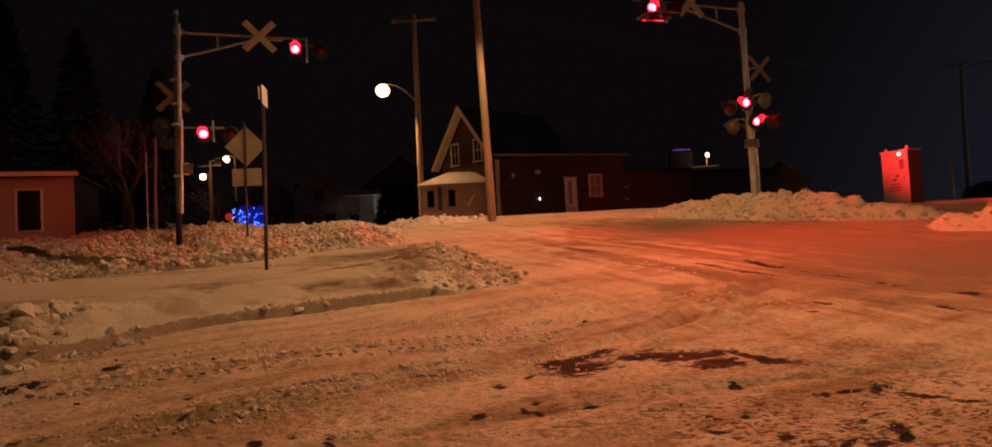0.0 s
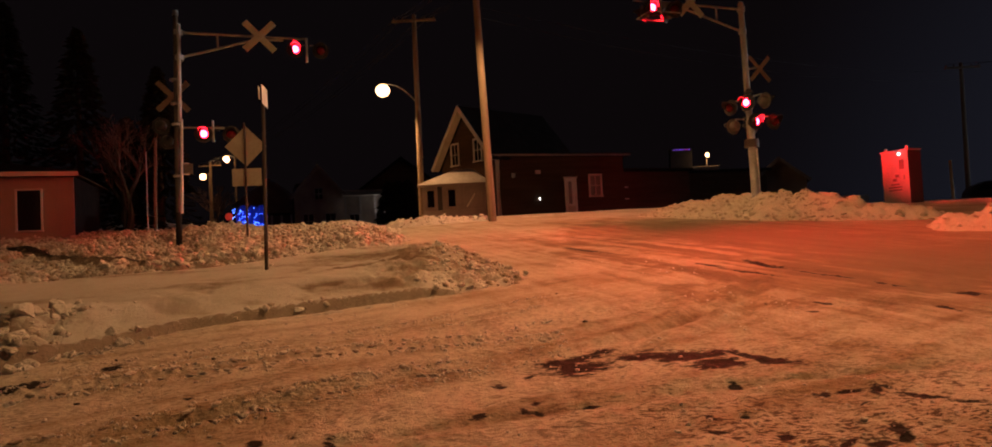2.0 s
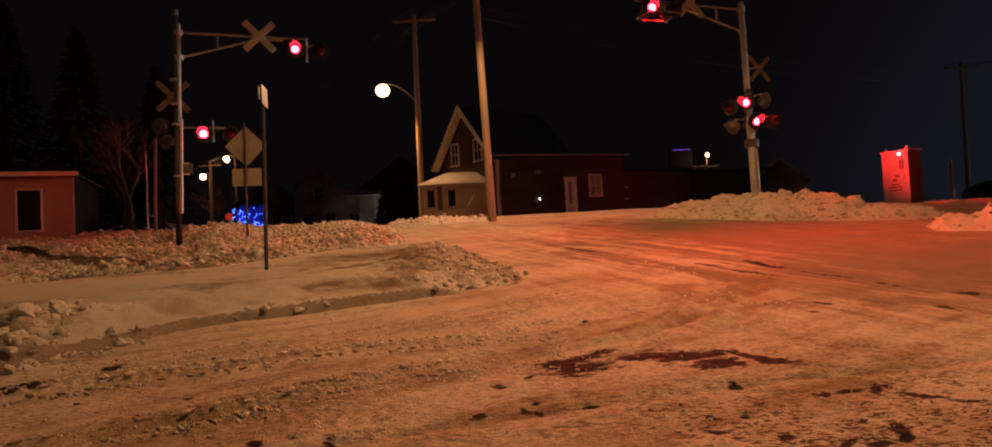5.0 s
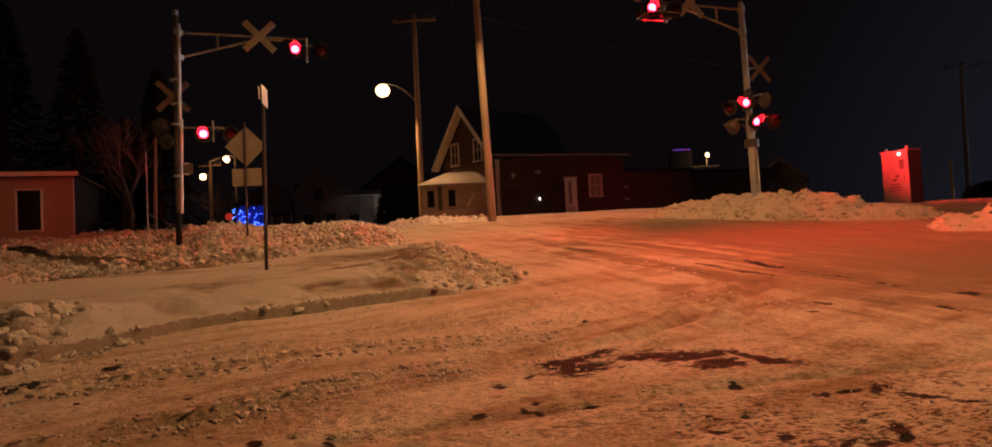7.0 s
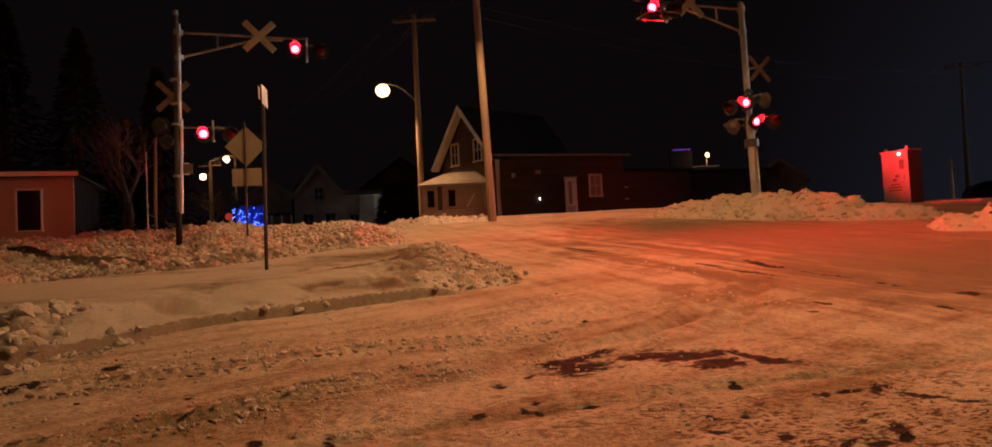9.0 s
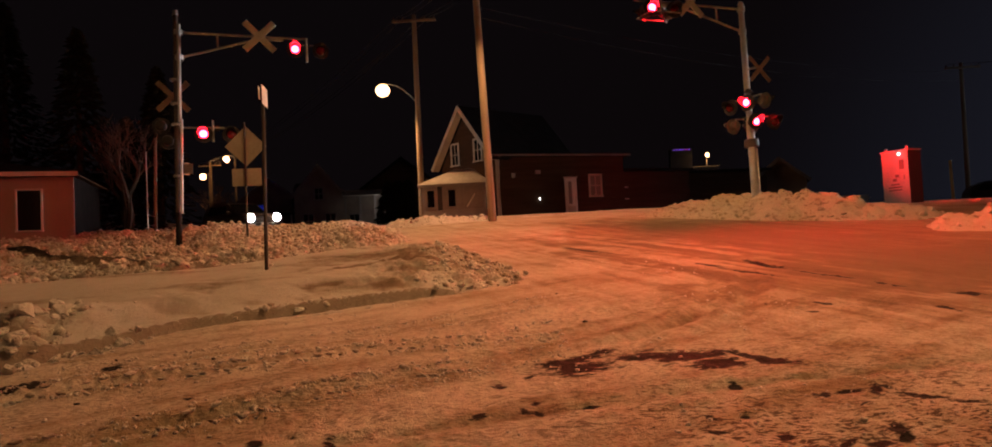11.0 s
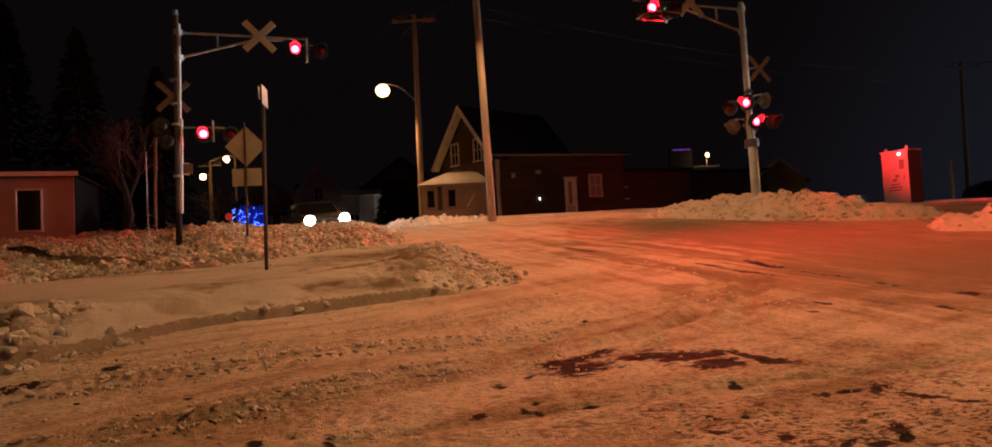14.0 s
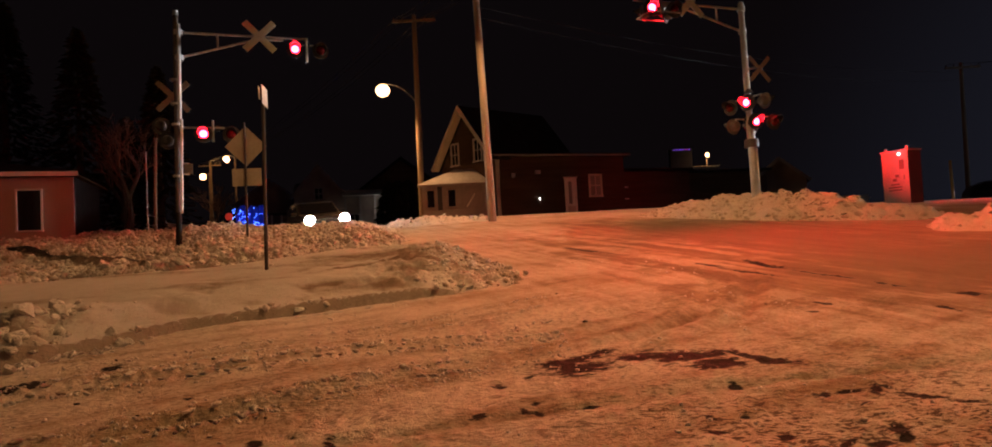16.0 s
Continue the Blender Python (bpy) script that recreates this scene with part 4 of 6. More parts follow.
def cantilever(parent, root, direction, length, low, brace_at, radius=0.04):
    """A two-chord pipe arm with a brace and clamp collars."""
    r, d = Vector(root), Vector(direction).normalized()
    part("upper_chord", tube([r, r + d * length], [radius, radius * 0.85]), M["galv"], parent)
    part("lower_chord", tube([r - UP * low, r + d * length * 0.58 - UP * 0.10, r + d * length * 0.8 - UP * 0.07], radius * 0.9), M["galv"], parent)
    b = r + d * brace_at
    part("brace", rod(b, b - UP * (low - (low - 0.1) * brace_at / (length * 0.58)), radius * 0.75), M["galv"], parent)
    for z in (0, low):
        part("clamp", rod(r - UP * (z + 0.07), r - UP * (z - 0.07), 0.125), M["galv"], parent)


G_LEFT = gz(-9.15, 19.3)
mast = base_of("signal_mast", pose(-9.15, 19.3, G_LEFT - 0.1), "grey steel crossing signal mast with cantilever arm, set in plowed snow", "signal mast", "crossing signal masts")
o = Vector((-9.15, 19.3, G_LEFT - 0.1))


def rel(x, y, z):
    return Vector((x, y, z)) - o


# lowest length is coloured black for the shade behind the bank
part("lower_pole", rod(rel(-9.15, 19.3, G_LEFT - 0.1), rel(-9.125, 19.30, 3.05), 0.085, 0.085, 20), M["shadepost"], mast, "lower pole, coloured black for its shade")
part("main_pole", rod(rel(-9.125, 19.3, 3.05), rel(-9.02, 19.30, 8.82), 0.08, 0.07, 20), M["darkpost"], mast, "dark rusty pole")
part("side_pipe", rod(rel(-8.89, 19.20, 8.52), rel(-8.95, 19.20, 5.67), 0.05, 0.05, 16), M["alu"], mast, "bright aluminium pipe clamped to the pole")
# the conduit's white stands in for bright light along the mast
part("conduit", rod(rel(-8.88, 19.17, 5.73), rel(-8.96, 19.17, 3.01), 0.036, 0.036, 12), M["plate"], mast, "thin conduit, coloured white for the light on it")
part("pole_cap", rod(rel(-9.02, 19.30, 8.82), rel(-9.02, 19.30, 8.96), 0.09, 0.07, 16), M["alu"], mast)
for z in (4.1, 5.6, 6.2, 6.9):
    part("clamp", rod(rel(-9.08, 19.24, z - 0.03), rel(-9.08, 19.24, z + 0.03), 0.13), M["galv"], mast)
cantilever(mast, rel(-8.95, 19.3, 8.31), W, 3.65, 0.75, 1.05)
crossbuck(mast, rel(-8.95, 19.3, 8.30) + W * 2.23 - N * 0.08, -N)
crossbuck(mast, rel(-9.25, 19.46, 6.48), N, 1.18, 0.16, "buckback", "X-shaped crossing boards seen from their weathered back")
tip = rel(-8.95, 19.3, 7.95) + W * 3.6
part("hanger", rod(tip + UP * 0.40, tip - UP * 0.36, 0.035), M["alu"], mast)
pair(mast, tip + W * 0.03 - N * 0.1, W, -N, (0, 1))
br = rel(-9.05, 19.3, 5.32)
part("bracket", tube([br + UP * 0.2, br + UP * 0.2 + W * 1.25], 0.03), M["galv"], mast)
part("hanger", rod(br + W * 0.93 + UP * 0.42, br + W * 0.93 - UP * 0.22, 0.03), M["alu"], mast)
pair(mast, br + W * 1.05 - N * 0.1, W, -N, (0, 1))
lamp_head(mast, br - W * 0.45 + UP * 0.25 + N * 0.1, N, 1, False, RED_BEAM * 0.16, (2, 84, -32))
lamp_head(mast, br - W * 0.30 - UP * 0.15 + N * 0.3, N, 0, False, RED_BEAM * 0.16, (2, 84, -32))
tag_plate = part("number_plate", box((0.26, 0.02, 0.30), rel(-8.74, 19.15, 4.28), 0.005, turn=pose(0, 0, 0, 0, 0, YAW)), M["grey_back"], mast, "small grey plate on a bracket")
for z in (-0.155, 0.155):
    part("plate_strap", box((0.20, 0.03, 0.025), rel(-8.80, 19.13, 4.28 + z), 0.004, turn=pose(0, 0, 0, 0, 0, YAW)), M["plate"], tag_plate, "white strap")

G_RIGHT = gz(8.16, 20.9)
mast_b = base_of("signal_mast", pose(8.16, 20.9, G_RIGHT - 0.1), "grey crossing signal mast with cantilever arm behind a snow heap", "signal mast", "crossing signal masts")
o = Vector((8.16, 20.9, G_RIGHT - 0.1))
part("lower_pole", rod(rel(8.16, 20.9, G_RIGHT - 0.1), rel(8.12, 20.9, 5.1), 0.125, 0.115, 20), M["galv"], mast_b)
part("upper_pole", rod(rel(8.12, 20.9, 5.1), rel(8.08, 20.9, 8.80), 0.10, 0.085, 20), M["galv"], mast_b)
part("pole_cap", rod(rel(8.08, 20.9, 8.80), rel(8.08, 20.9, 8.88), 0.10, 0.05, 16), M["galv"], mast_b)
part("collar", rod(rel(8.13, 20.9, 4.25), rel(8.13, 20.9, 4.50), 0.22), M["darkpost"], mast_b)
part("foundation", box((0.5, 0.5, 0.3), rel(8.16, 20.9, G_RIGHT + 0.05), 0.03), M["galv"], mast_b)
part("conduit", tube([rel(8.28, 20.85, G_RIGHT), rel(8.26, 20.85, 4.2)], 0.03), M["alu"], mast_b)
cantilever(mast_b, rel(8.08, 20.9, 8.64), -W, 3.9, 0.72, 0.95)
crossbuck(mast_b, rel(8.08, 20.9, 8.70) - W * 1.97 - N * 0.10, -N)
crossbuck(mast_b, rel(8.41, 20.58, 6.64), -N, 1.06, 0.13, "buckback", "X-shaped crossing boards, dull and weathered")
part("bracket", rod(rel(8.10, 20.88, 6.7), rel(8.43, 20.62, 6.72), 0.03), M["galv"], mast_b)
arm = rel(8.08, 20.9, 8.41) - W * 2.96
TOWARD = (-N * 0.97 - W * 0.24).normalized()
pair(mast_b, arm - N * 0.12, W, TOWARD, (0, 1), 0.79, beam=RED_BEAM * 2.5, aim=(34, 96, -4))
pair(mast_b, arm + N * 0.42, W, N * 0.8 - W * 0.6, (1, 0), 0.79, True, RED_BEAM * 0.55, (44, 74, 22))
part("hanger", rod(arm + UP * 0.35, arm - UP * 0.1, 0.04), M["galv"], mast_b)
part("walk_frame", tube([arm + W * 0.5 - N * 0.25 - UP * 0.15, arm - W * 0.55 - N * 0.25 - UP * 0.15, arm - W * 0.55 + N * 0.5 - UP * 0.15, arm + W * 0.5 + N * 0.5 - UP * 0.15], 0.02), M["galv"], mast_b)
pair(mast_b, rel(7.75, 20.79, 5.58), N, -W * 0.966 - N * 0.26, (0, 1), beam=RED_BEAM * 1.9, aim=(17, 58, 16))
pair(mast_b, rel(8.46, 21.05, 5.66), N, W, (0, 1), 0.76, True, RED_BEAM * 5.0, (9, 40))
pair(mast_b, rel(8.55, 20.76, 5.02), W, -N, (0, 1), 0.72, beam=RED_BEAM * 0.22, aim=(14, 110, 0))
pair(mast_b, rel(7.95, 21.15, 4.95), W, N, (0, 1), 0.72, True, RED_BEAM * 0.4, (5, 32, 20))
part("bell", rod(rel(8.1, 20.8, 5.95), rel(8.1, 20.8, 6.08), 0.15, 0.06, 20), M["black"], mast_b)


# ---- signs ----
def sign_post(name, at, top, lean, label):
    b = base_of(name, pose(at[0], at[1], at[2]), label, "road sign")
    part("post", rod((0, 0, -0.05), (lean, 0, top), 0.030, 0.028, 8), M["rustpost"], b)
    return b


diamond = sign_post("warning_sign", (-6.50, 17.5, gz(-6.5, 17.5) + 0.15), 3.30, 0.03, "diamond warning sign with a tab, bare metal backs, in snow")
sq = [(-0.53, 0), (-0.50, 0.03), (-0.03, 0.50), (0, 0.53), (0.03, 0.50), (0.50, 0.03), (0.53, 0), (0.50, -0.03), (0.03, -0.50), (0, -0.53), (-0.03, -0.50), (-0.50, -0.03)]
part("sign_plate", slab(sq, 0.006), M["signback"], diamond, "diamond plate seen from its back", pose(0.03, 0.05, 2.68, 0, 0, 8))
part("tab_plate", box((0.74, 0.006, 0.46), (0, 0, 0), 0.002), M["signback"], diamond, "rectangular tab plate", pose(0.03, 0.05, 1.86, 0, 0, 8))

street_sign = sign_post("street_sign", (-3.62, 10.48, gz(-3.62, 10.48) + 0.10), 3.12, 0.06, "slim dark post with a white sign turned aside, in snow")
part("sign_plate", box((0.39, 0.008, 0.30), (0, 0, 0), 0.003), M["plate"], street_sign, "white sign plate", pose(0.09, -0.02, 2.95, 0, 0, 97))
part("sign_plate", box((0.19, 0.008, 0.19), (0, 0, 0), 0.003), M["plate"], street_sign, "small sign plate", pose(-0.02, 0.05, 3.03, 0, 0, 104))


# ---- utility poles and street lamps ----
def utility_pole(at, top_xyz, r0, r1, label, mat, crossarm=0.0):
    b = base_of("utility_pole", pose(*at), label, "utility pole", "utility poles")
    a, t = Vector((0, 0, -0.3)), Vector(top_xyz) - Vector(at)
    part("pole", rod(a, t, r0, r1, 16), mat, b)
    if crossarm:
        c = t - UP * 0.35
        ca = part("crossarm", box((crossarm, 0.11, 0.13), c + Vector((0, -0.15, 0)), 0.01), mat, b)
        for s in (-0.46, -0.25, 0.25, 0.46):
            p = c + Vector((s * crossarm, -0.15, 0.06))
            part("insulator", rod(p, p + UP * 0.16, 0.05, 0.03, 10), M["porcelain"], ca)
    return b


def street_lamp(parent, root, head, power, colour, radius, at, spread_deg=172, blend=0.4):
    """A curved bracket and a hooded luminaire, with its lamp below."""
    root, head = Vector(root), Vector(head)
    mid = [root.lerp(head, t) + UP * (0.45 * math.sin(t * math.pi * 0.9)) for t in (0, 0.2, 0.4, 0.6, 0.8, 1.0)]
    part("bracket", tube(mid, 0.03), M["galv"], parent)
    bm = bmesh.new()
    bmesh.ops.create_uvsphere(bm, u_segments=20, v_segments=10, radius=0.30)
    bmesh.ops.transform(bm, matrix=Matrix.Diagonal((1, 0.75, 0.36, 1)), verts=bm.verts)
    bmesh.ops.bisect_plane(bm, geom=bm.verts[:] + bm.edges[:] + bm.faces[:], plane_co=(0, 0, 0), plane_no=(0, 0, -1), clear_outer=True)
    lum = part("luminaire", bm, M["galv"], parent, "hooded street lamp head", Matrix.Translation(head))
    bm = bmesh.new()
    bmesh.ops.create_uvsphere(bm, u_segments=20, v_segments=12, radius=0.38)
    bmesh.ops.transform(bm, matrix=Matrix.Diagonal((1, 0.95, 0.90, 1)), verts=bm.verts)
    part("bowl", bm, M["bulb"], lum, "glowing lamp bowl", pose(0, 0, -0.14), True)
    la = bpy.data.lights.new("street_light", "SPOT")
    la.energy, la.color, la.shadow_soft_size = power, colour, radius
    la.spot_size, la.spot_blend = radians(spread_deg), blend
    ob = new("street_light", la)
    ob.location = Vector(at) - UP * 0.25
    return lum


pole_a = utility_pole((-3.82, 35.0, gz(-3.8, 35)), (-3.75, 35.0, 14.1), 0.17, 0.12, "tall wooden utility pole with crossarm and a lit street lamp", M["pole"], 2.3)
street_lamp(pole_a, Vector((-3.80, 35, 9.4)) - Vector((-3.82, 35, gz(-3.8, 35))), Vector((-5.55, 34.8, 10.25)) - Vector((-3.82, 35.0, gz(-3.8, 35))), FAR_POWER, SODIUM, 0.12, (-5.55, 34.8, 9.75), 124, 0.7)
pole_b = utility_pole((-0.12, 26.0, gz(-0.1, 26)), (-0.34, 26.0, 12.6), 0.165, 0.125, "thick weathered wooden utility pole at the street corner", M["pole"], 2.2)
# unseen luminaire, added to this pole to brighten the crossing
street_lamp(pole_b, (-0.05, 0, 8.9), (0.1, -3.2, 9.6), CORNER_FILL_POWER, SODIUM, 0.12, (-0.05, 22.8, gz(-0.1, 26) + 9.1), 124, 0.5)
pole_c = utility_pole((6.6, 6.8, gz(6.6, 6.8)), (6.6, 6.8, 12.0), 0.17, 0.12, "wooden pole with a street lamp beside the street", M["pole"], 2.2)
street_lamp(pole_c, (0, 0, 9.2), (-2.3, 0.9, 10.0), KEY_POWER, SODIUM, 0.12, (4.3, 7.7, gz(6.6, 6.8) + 9.5))
# pole and lamp out of view, added to fill the left bank
pole_g = utility_pole((-15.2, 8.6, gz(-15.2, 8.6)), (-15.2, 8.6, 12.4), 0.17, 0.12, "unseen wooden pole with a street lamp added as fill", M["pole"], 2.2)
street_lamp(pole_g, (0, 0, 9.4), (1.7, 0.4, 10.2), SIDE_FILL_POWER, SODIUM, 0.15, (-13.5, 9.0, gz(-15.2, 8.6) + 9.7))
pole_d = utility_pole((31.8, 45.0, gz(31.8, 45)), (32.0, 45.0, 12.4), 0.16, 0.11, "dark utility pole across the snowy lot", M["poledark"], 2.4)
pole_e = utility_pole((-12.98, 25.5, gz(-12.98, 25.5)), (-12.85, 25.5, 6.45), 0.065, 0.06, "short dark service pole behind the snow bank", M["poledark"])
pole_f = utility_pole((-29.6, 70.0, gz(-29, 70)), (-29.6, 70.0, 12.2), 0.16, 0.12, "distant pole of the side street", M["poledark"], 2.4)


def hung_wire(a, b, sag, r=0.012):
    a, b = Vector(a), Vector(b)
    pts = [a.lerp(b, t / 14) - UP * (sag * 4 * (t / 14) * (1 - t / 14)) for t in range(15)]
    ob = part("overhead_wire", tube(pts, r, 6), M["wire"])
    return tagged(ob, "thin black overhead wire between poles", "wire", "overhead wires")


for s in (-0.9, -0.5, 0.5, 0.9):
    hung_wire((-0.34 + s, 25.85, 12.45), (-3.75 + s, 34.85, 13.95), 0.25)
    hung_wire((-3.75 + s, 34.85, 13.95), (-29.6 + s, 69.8, 12.1), 1.2, 0.015)
hung_wire((-0.3, 25.85, 11.0), (32.0, 44.9, 11.8), 0.8, 0.007)
hung_wire((-0.3, 25.85, 10.6), (32.0, 44.9, 11.2), 0.9, 0.007)
for s in (-1.0, 1.0):
    hung_wire((32.0 + s, 44.9, 12.3), (62.0 + s, 30.0, 12.6), 0.8)


# ---- relay case ----
K = Vector((14.58, 23.5, gz(14.58, 23.5) - 0.12))
case = base_of("relay_case", Matrix.Translation(K + N * 0.525 + W * 0.315) @ pose(0, 0, 0, 0, 0, YAW) @ Matrix.Diagonal((0.7, 1, 1, 1)), "pale steel signal relay case with small lettering, in snow", "relay case")
part("case_body", box((0.90, 1.05, 1.96), (0, 0, 1.02), 0.015), M["tin"], case)
part("plinth", box((0.86, 1.0, 0.08), (0, 0, 0.02), 0.01), M["darkpost"], case)
part("roof_cap", box((0.98, 1.13, 0.05), (0, 0, 2.03), 0.015), M["tin"], case)
dr = part("case_door", box((0.012, 0.94, 1.78), (-0.458, 0, 1.02), 0.004), M["tin"], case)
part("door_handle", box((0.03, 0.03, 0.16), (-0.475, -0.36, 1.05), 0.006), M["darkpost"], dr)
part("vent_panel", box((0.012, 0.20, 0.34), (-0.470, -0.28, 1.52), 0.004), M["darkpost"], dr, "dark louvred vent")
for z in (0.62, 0.72, 0.82):
    part("lettering_bar", box((0.006, 0.52 if z < 0.8 else 0.34, 0.045), (-0.468, 0.02, z)), M["ink"], dr, "line of unreadable lettering")
for i in range(2):
    part("lettering_bar", box((0.006, 0.16, 0.10), (-0.468, 0.02 - 0.1 * i, 0.98 + 0.14 * i)), M["ink"], dr)
# black sheet for the side that faces away from the signals
part("shaded_side", box((0.89, 0.012, 1.94), (0, -0.532, 1.02), 0.004), M["black"], case, "black panel laid over the case's shaded side")
for p in ((-0.38, 0.35), (-0.38, -0.47)):
    part("lifting_eye", rod((p[0], p[1], 2.03), (p[0], p[1], 2.16), 0.045, 0.06, 12), M["tin"], case)
part("case_lamp", rod((-0.47, -0.22, 1.90), (-0.52, -0.22, 1.89), 0.035, 0.045, 14), M["bulbwhite"], case, "small white lamp over the door")


# ---- houses ----
def window(parent, at, w, h, yaw, lit=None, edge="trim", wide=0.10):
    """Framed sash window let into a wall; at is the middle on the wall's face, y points into the wall."""
    m = Matrix.Translation(at) @ pose(0, 0, 0, 0, 0, yaw)
    bm = bmesh.new()
    for s in (-1, 1):
        box((wide, 0.07, h + 2 * wide), (s * (w + wide) / 2, 0, 0), 0.008, bm)
    box((w + 2 * wide, 0.07, wide), (0, 0, (h + wide) / 2), 0.008, bm)
    fr = part("window", bm, M[edge], parent, "white framed window", m)
    part("sill", box((w + 2.6 * wide, 0.13, 0.7 * wide), (0, -0.02, -h / 2 - 0.5 * wide), 0.008), M[edge], fr)
    part("mullion", box((0.05, 0.04, h), (0, 0.005, 0), 0.004), M[edge], fr)
    part("rail", box((w, 0.035, 0.05), (0, 0.004, 0), 0.004), M[edge], fr)
    part("pane", box((w, 0.01, h), (0, 0.03, 0)), M[lit or "glass"], fr)
    return fr


house = base_of("house", Matrix.Translation((0.12, 36.0, gz(0.1, 36) - 0.1)) @ pose(0, 0, 0, 0, 0, YAW), "dark brown gabled house with white trim and a pale porch", "house")
EH, LEN = 3.44, 7.9  # eave height and length of the long flat-roofed wing
part("wall", box((LEN, 5.0, EH), (LEN / 2, 2.5, EH / 2), 0.01), M["brown"], house)
part("flat_roof", box((LEN + 0.5, 5.4, 0.16), (LEN / 2 + 0.05, 2.45, EH + 0.083), 0.02), M["shingle"], house, "dark flat roof")
part("eave_board", box((LEN + 0.6, 0.06, 0.11), (LEN / 2 + 0.05, -0.29, EH + 0.06), 0.008), M["porch"], house, "pale eave board with frozen snow")
part("downpipe", tube([(0.16, -0.10, 0.1), (0.16, -0.10, EH - 0.25), (0.16, -0.25, EH - 0.03)], 0.055), M["trim"], house, "white downpipe")
part("corner_board", box((0.14, 0.03, EH), (0.075, -0.018, EH / 2), 0.004), M["trim"], house)
# the pane's pale colour stands in for a reflection in the glass
pale_pane = window(house, (6.0, -0.03, 1.78), 0.66, 1.12, 0, "pale_pane")
dm = part("door", box((0.74, 0.06, 2.0), (0, 0, 0), 0.008), M["plate"], house, "white side door with a narrow pane", pose(4.42, -0.04, 1.22))
part("door_pane", box((0.20, 0.02, 1.25), (-0.05, -0.035, 0.18), 0.004), M["pale_pane"], dm)
part("door_panel", box((0.46, 0.02, 0.36), (0, -0.035, -0.74), 0.004), M["trim"], dm)
part("door_handle", rod((0.28, -0.04, -0.1), (0.28, -0.10, -0.1), 0.025), M["galv"], dm)
part("door_frame", box((0.90, 0.04, 0.08), (0, -0.01, 1.04), 0.006), M["trim"], dm)
part("step", box((1.2, 0.9, 0.2), (4.42, -0.5, 0.1), 0.02), M["porch"], house)
part("meter_box", box((0.20, 0.12, 0.24), (1.0, -0.06, 2.42), 0.01), M["galv"], house)
part("vent_hood", box((0.30, 0.14, 0.20), (2.45, -0.07, 2.58), 0.01), M["galv"], house)
part("wall_lamp", box((0.065, 0.06, 0.065), (2.48, -0.10, 1.10), 0.02), M["bulbwhite"], house, "small white wall light")
# steep gabled block beside the wing; its gable wall is the local x, z plane
inv = house.matrix_basis.inverted()
zb = house.matrix_basis.translation.z
GW, EG, PG, DG = 4.95, 3.45, 6.40, 6.0
gable_turn = -math.degrees(math.atan2(0.76, 0.65))
gm = inv @ Matrix.Translation((0.21, 36.05, zb)) @ pose(0, 0, 0, 0, 0, gable_turn) @ Matrix.Translation((-GW / 2, 0, 0))
gab = slab([(-GW / 2, 0), (GW / 2, 0), (GW / 2, EG), (0, PG), (-GW / 2, EG)], DG)
bmesh.ops.transform(gab, matrix=Matrix.Translation((0, DG / 2, 0)), verts=gab.verts)
gw = part("gable_wall", gab, M["brown"], house, "dark brown gable wall", gm)
rake = math.hypot(GW / 2, PG - EG)
tilt = math.degrees(math.atan2(PG - EG, GW / 2))
for sgn in (-1, 1):
    mid = pose(sgn * (GW / 4 + 0.10), DG / 2 - 0.2, (EG + PG) / 2 + 0.02, 0, sgn * tilt, 0)
    part("roof", box((rake + 0.5, DG + 0.7, 0.13), (0, 0, 0.03), 0.01), M["shingle"], gw, "dark roof slope", mid)
    part("bargeboard", box((rake + 0.5, 0.05, 0.22), (0, -DG / 2 - 0.38, 0), 0.006), M["trim"], gw, "pale bargeboard", mid)
    part("soffit", box((rake + 0.45, 0.42, 0.03), (0, -DG / 2 - 0.15, -0.07), 0.004), M["trim"], gw, "pale soffit", mid)
for x in (-1.15, 0.95):
    window(gw, (x, -0.03, 4.05), 0.58, 1.15, 0)
part("corner_board", box((0.10, 0.03, EG), (-GW / 2 + 0.05, -0.018, EG / 2), 0.004), M["brown"], gw)
# porch before the gable
pm = inv @ Matrix.Translation((-2.05, 34.2, zb)) @ pose(0, 0, 0, 0, 0, 3)
PW, PDP, PHT = 3.25, 2.4, 1.92
porch = part("porch", box((PW, PDP, 0.6), (0, PDP / 2, 0.30), 0.02), M["porch"], house, "pale boarded porch", pm)
for x in (-PW / 2 + 0.08, 0.42, PW / 2 - 0.08):
    part("porch_post", box((0.15, 0.15, PHT), (x, 0.07, PHT / 2), 0.012), M["porch"], porch)
for x0, x1 in ((-1.55, -0.86), (-0.62, 0.36)):
    part("porch_wall", box((x1 - x0, 0.06, PHT - 0.05), ((x0 + x1) / 2, 0.10, PHT / 2), 0.01), M["porch"], porch)
    pw = window(porch, ((x0 + x1) / 2, 0.04, 1.20), 0.36, 0.85, 0, None, "porch")
    for ch in list(pw.children):
        if ch.name.startswith(("mullion", "rail")):
            bpy.data.objects.remove(ch)
part("porch_wall", box((1.10, 0.06, PHT - 0.05), (1.02, 0.16, PHT / 2), 0.01), M["porch"], porch, "plain boarded wall")
part("porch_door", box((0.24, 0.05, PHT - 0.1), (-0.74, 0.14, PHT / 2), 0.006), M["black"], porch, "dark doorway")
part("stair_rail", rod((0.62, 0.09, 0.72), (1.05, 0.09, 1.38), 0.035), M["trim"], porch)
rb = [(-PW / 2 - 0.25, -0.25, PHT), (PW / 2 + 0.25, -0.25, PHT), (PW / 2 + 0.25, PDP, PHT), (-PW / 2 - 0.25, PDP, PHT)]
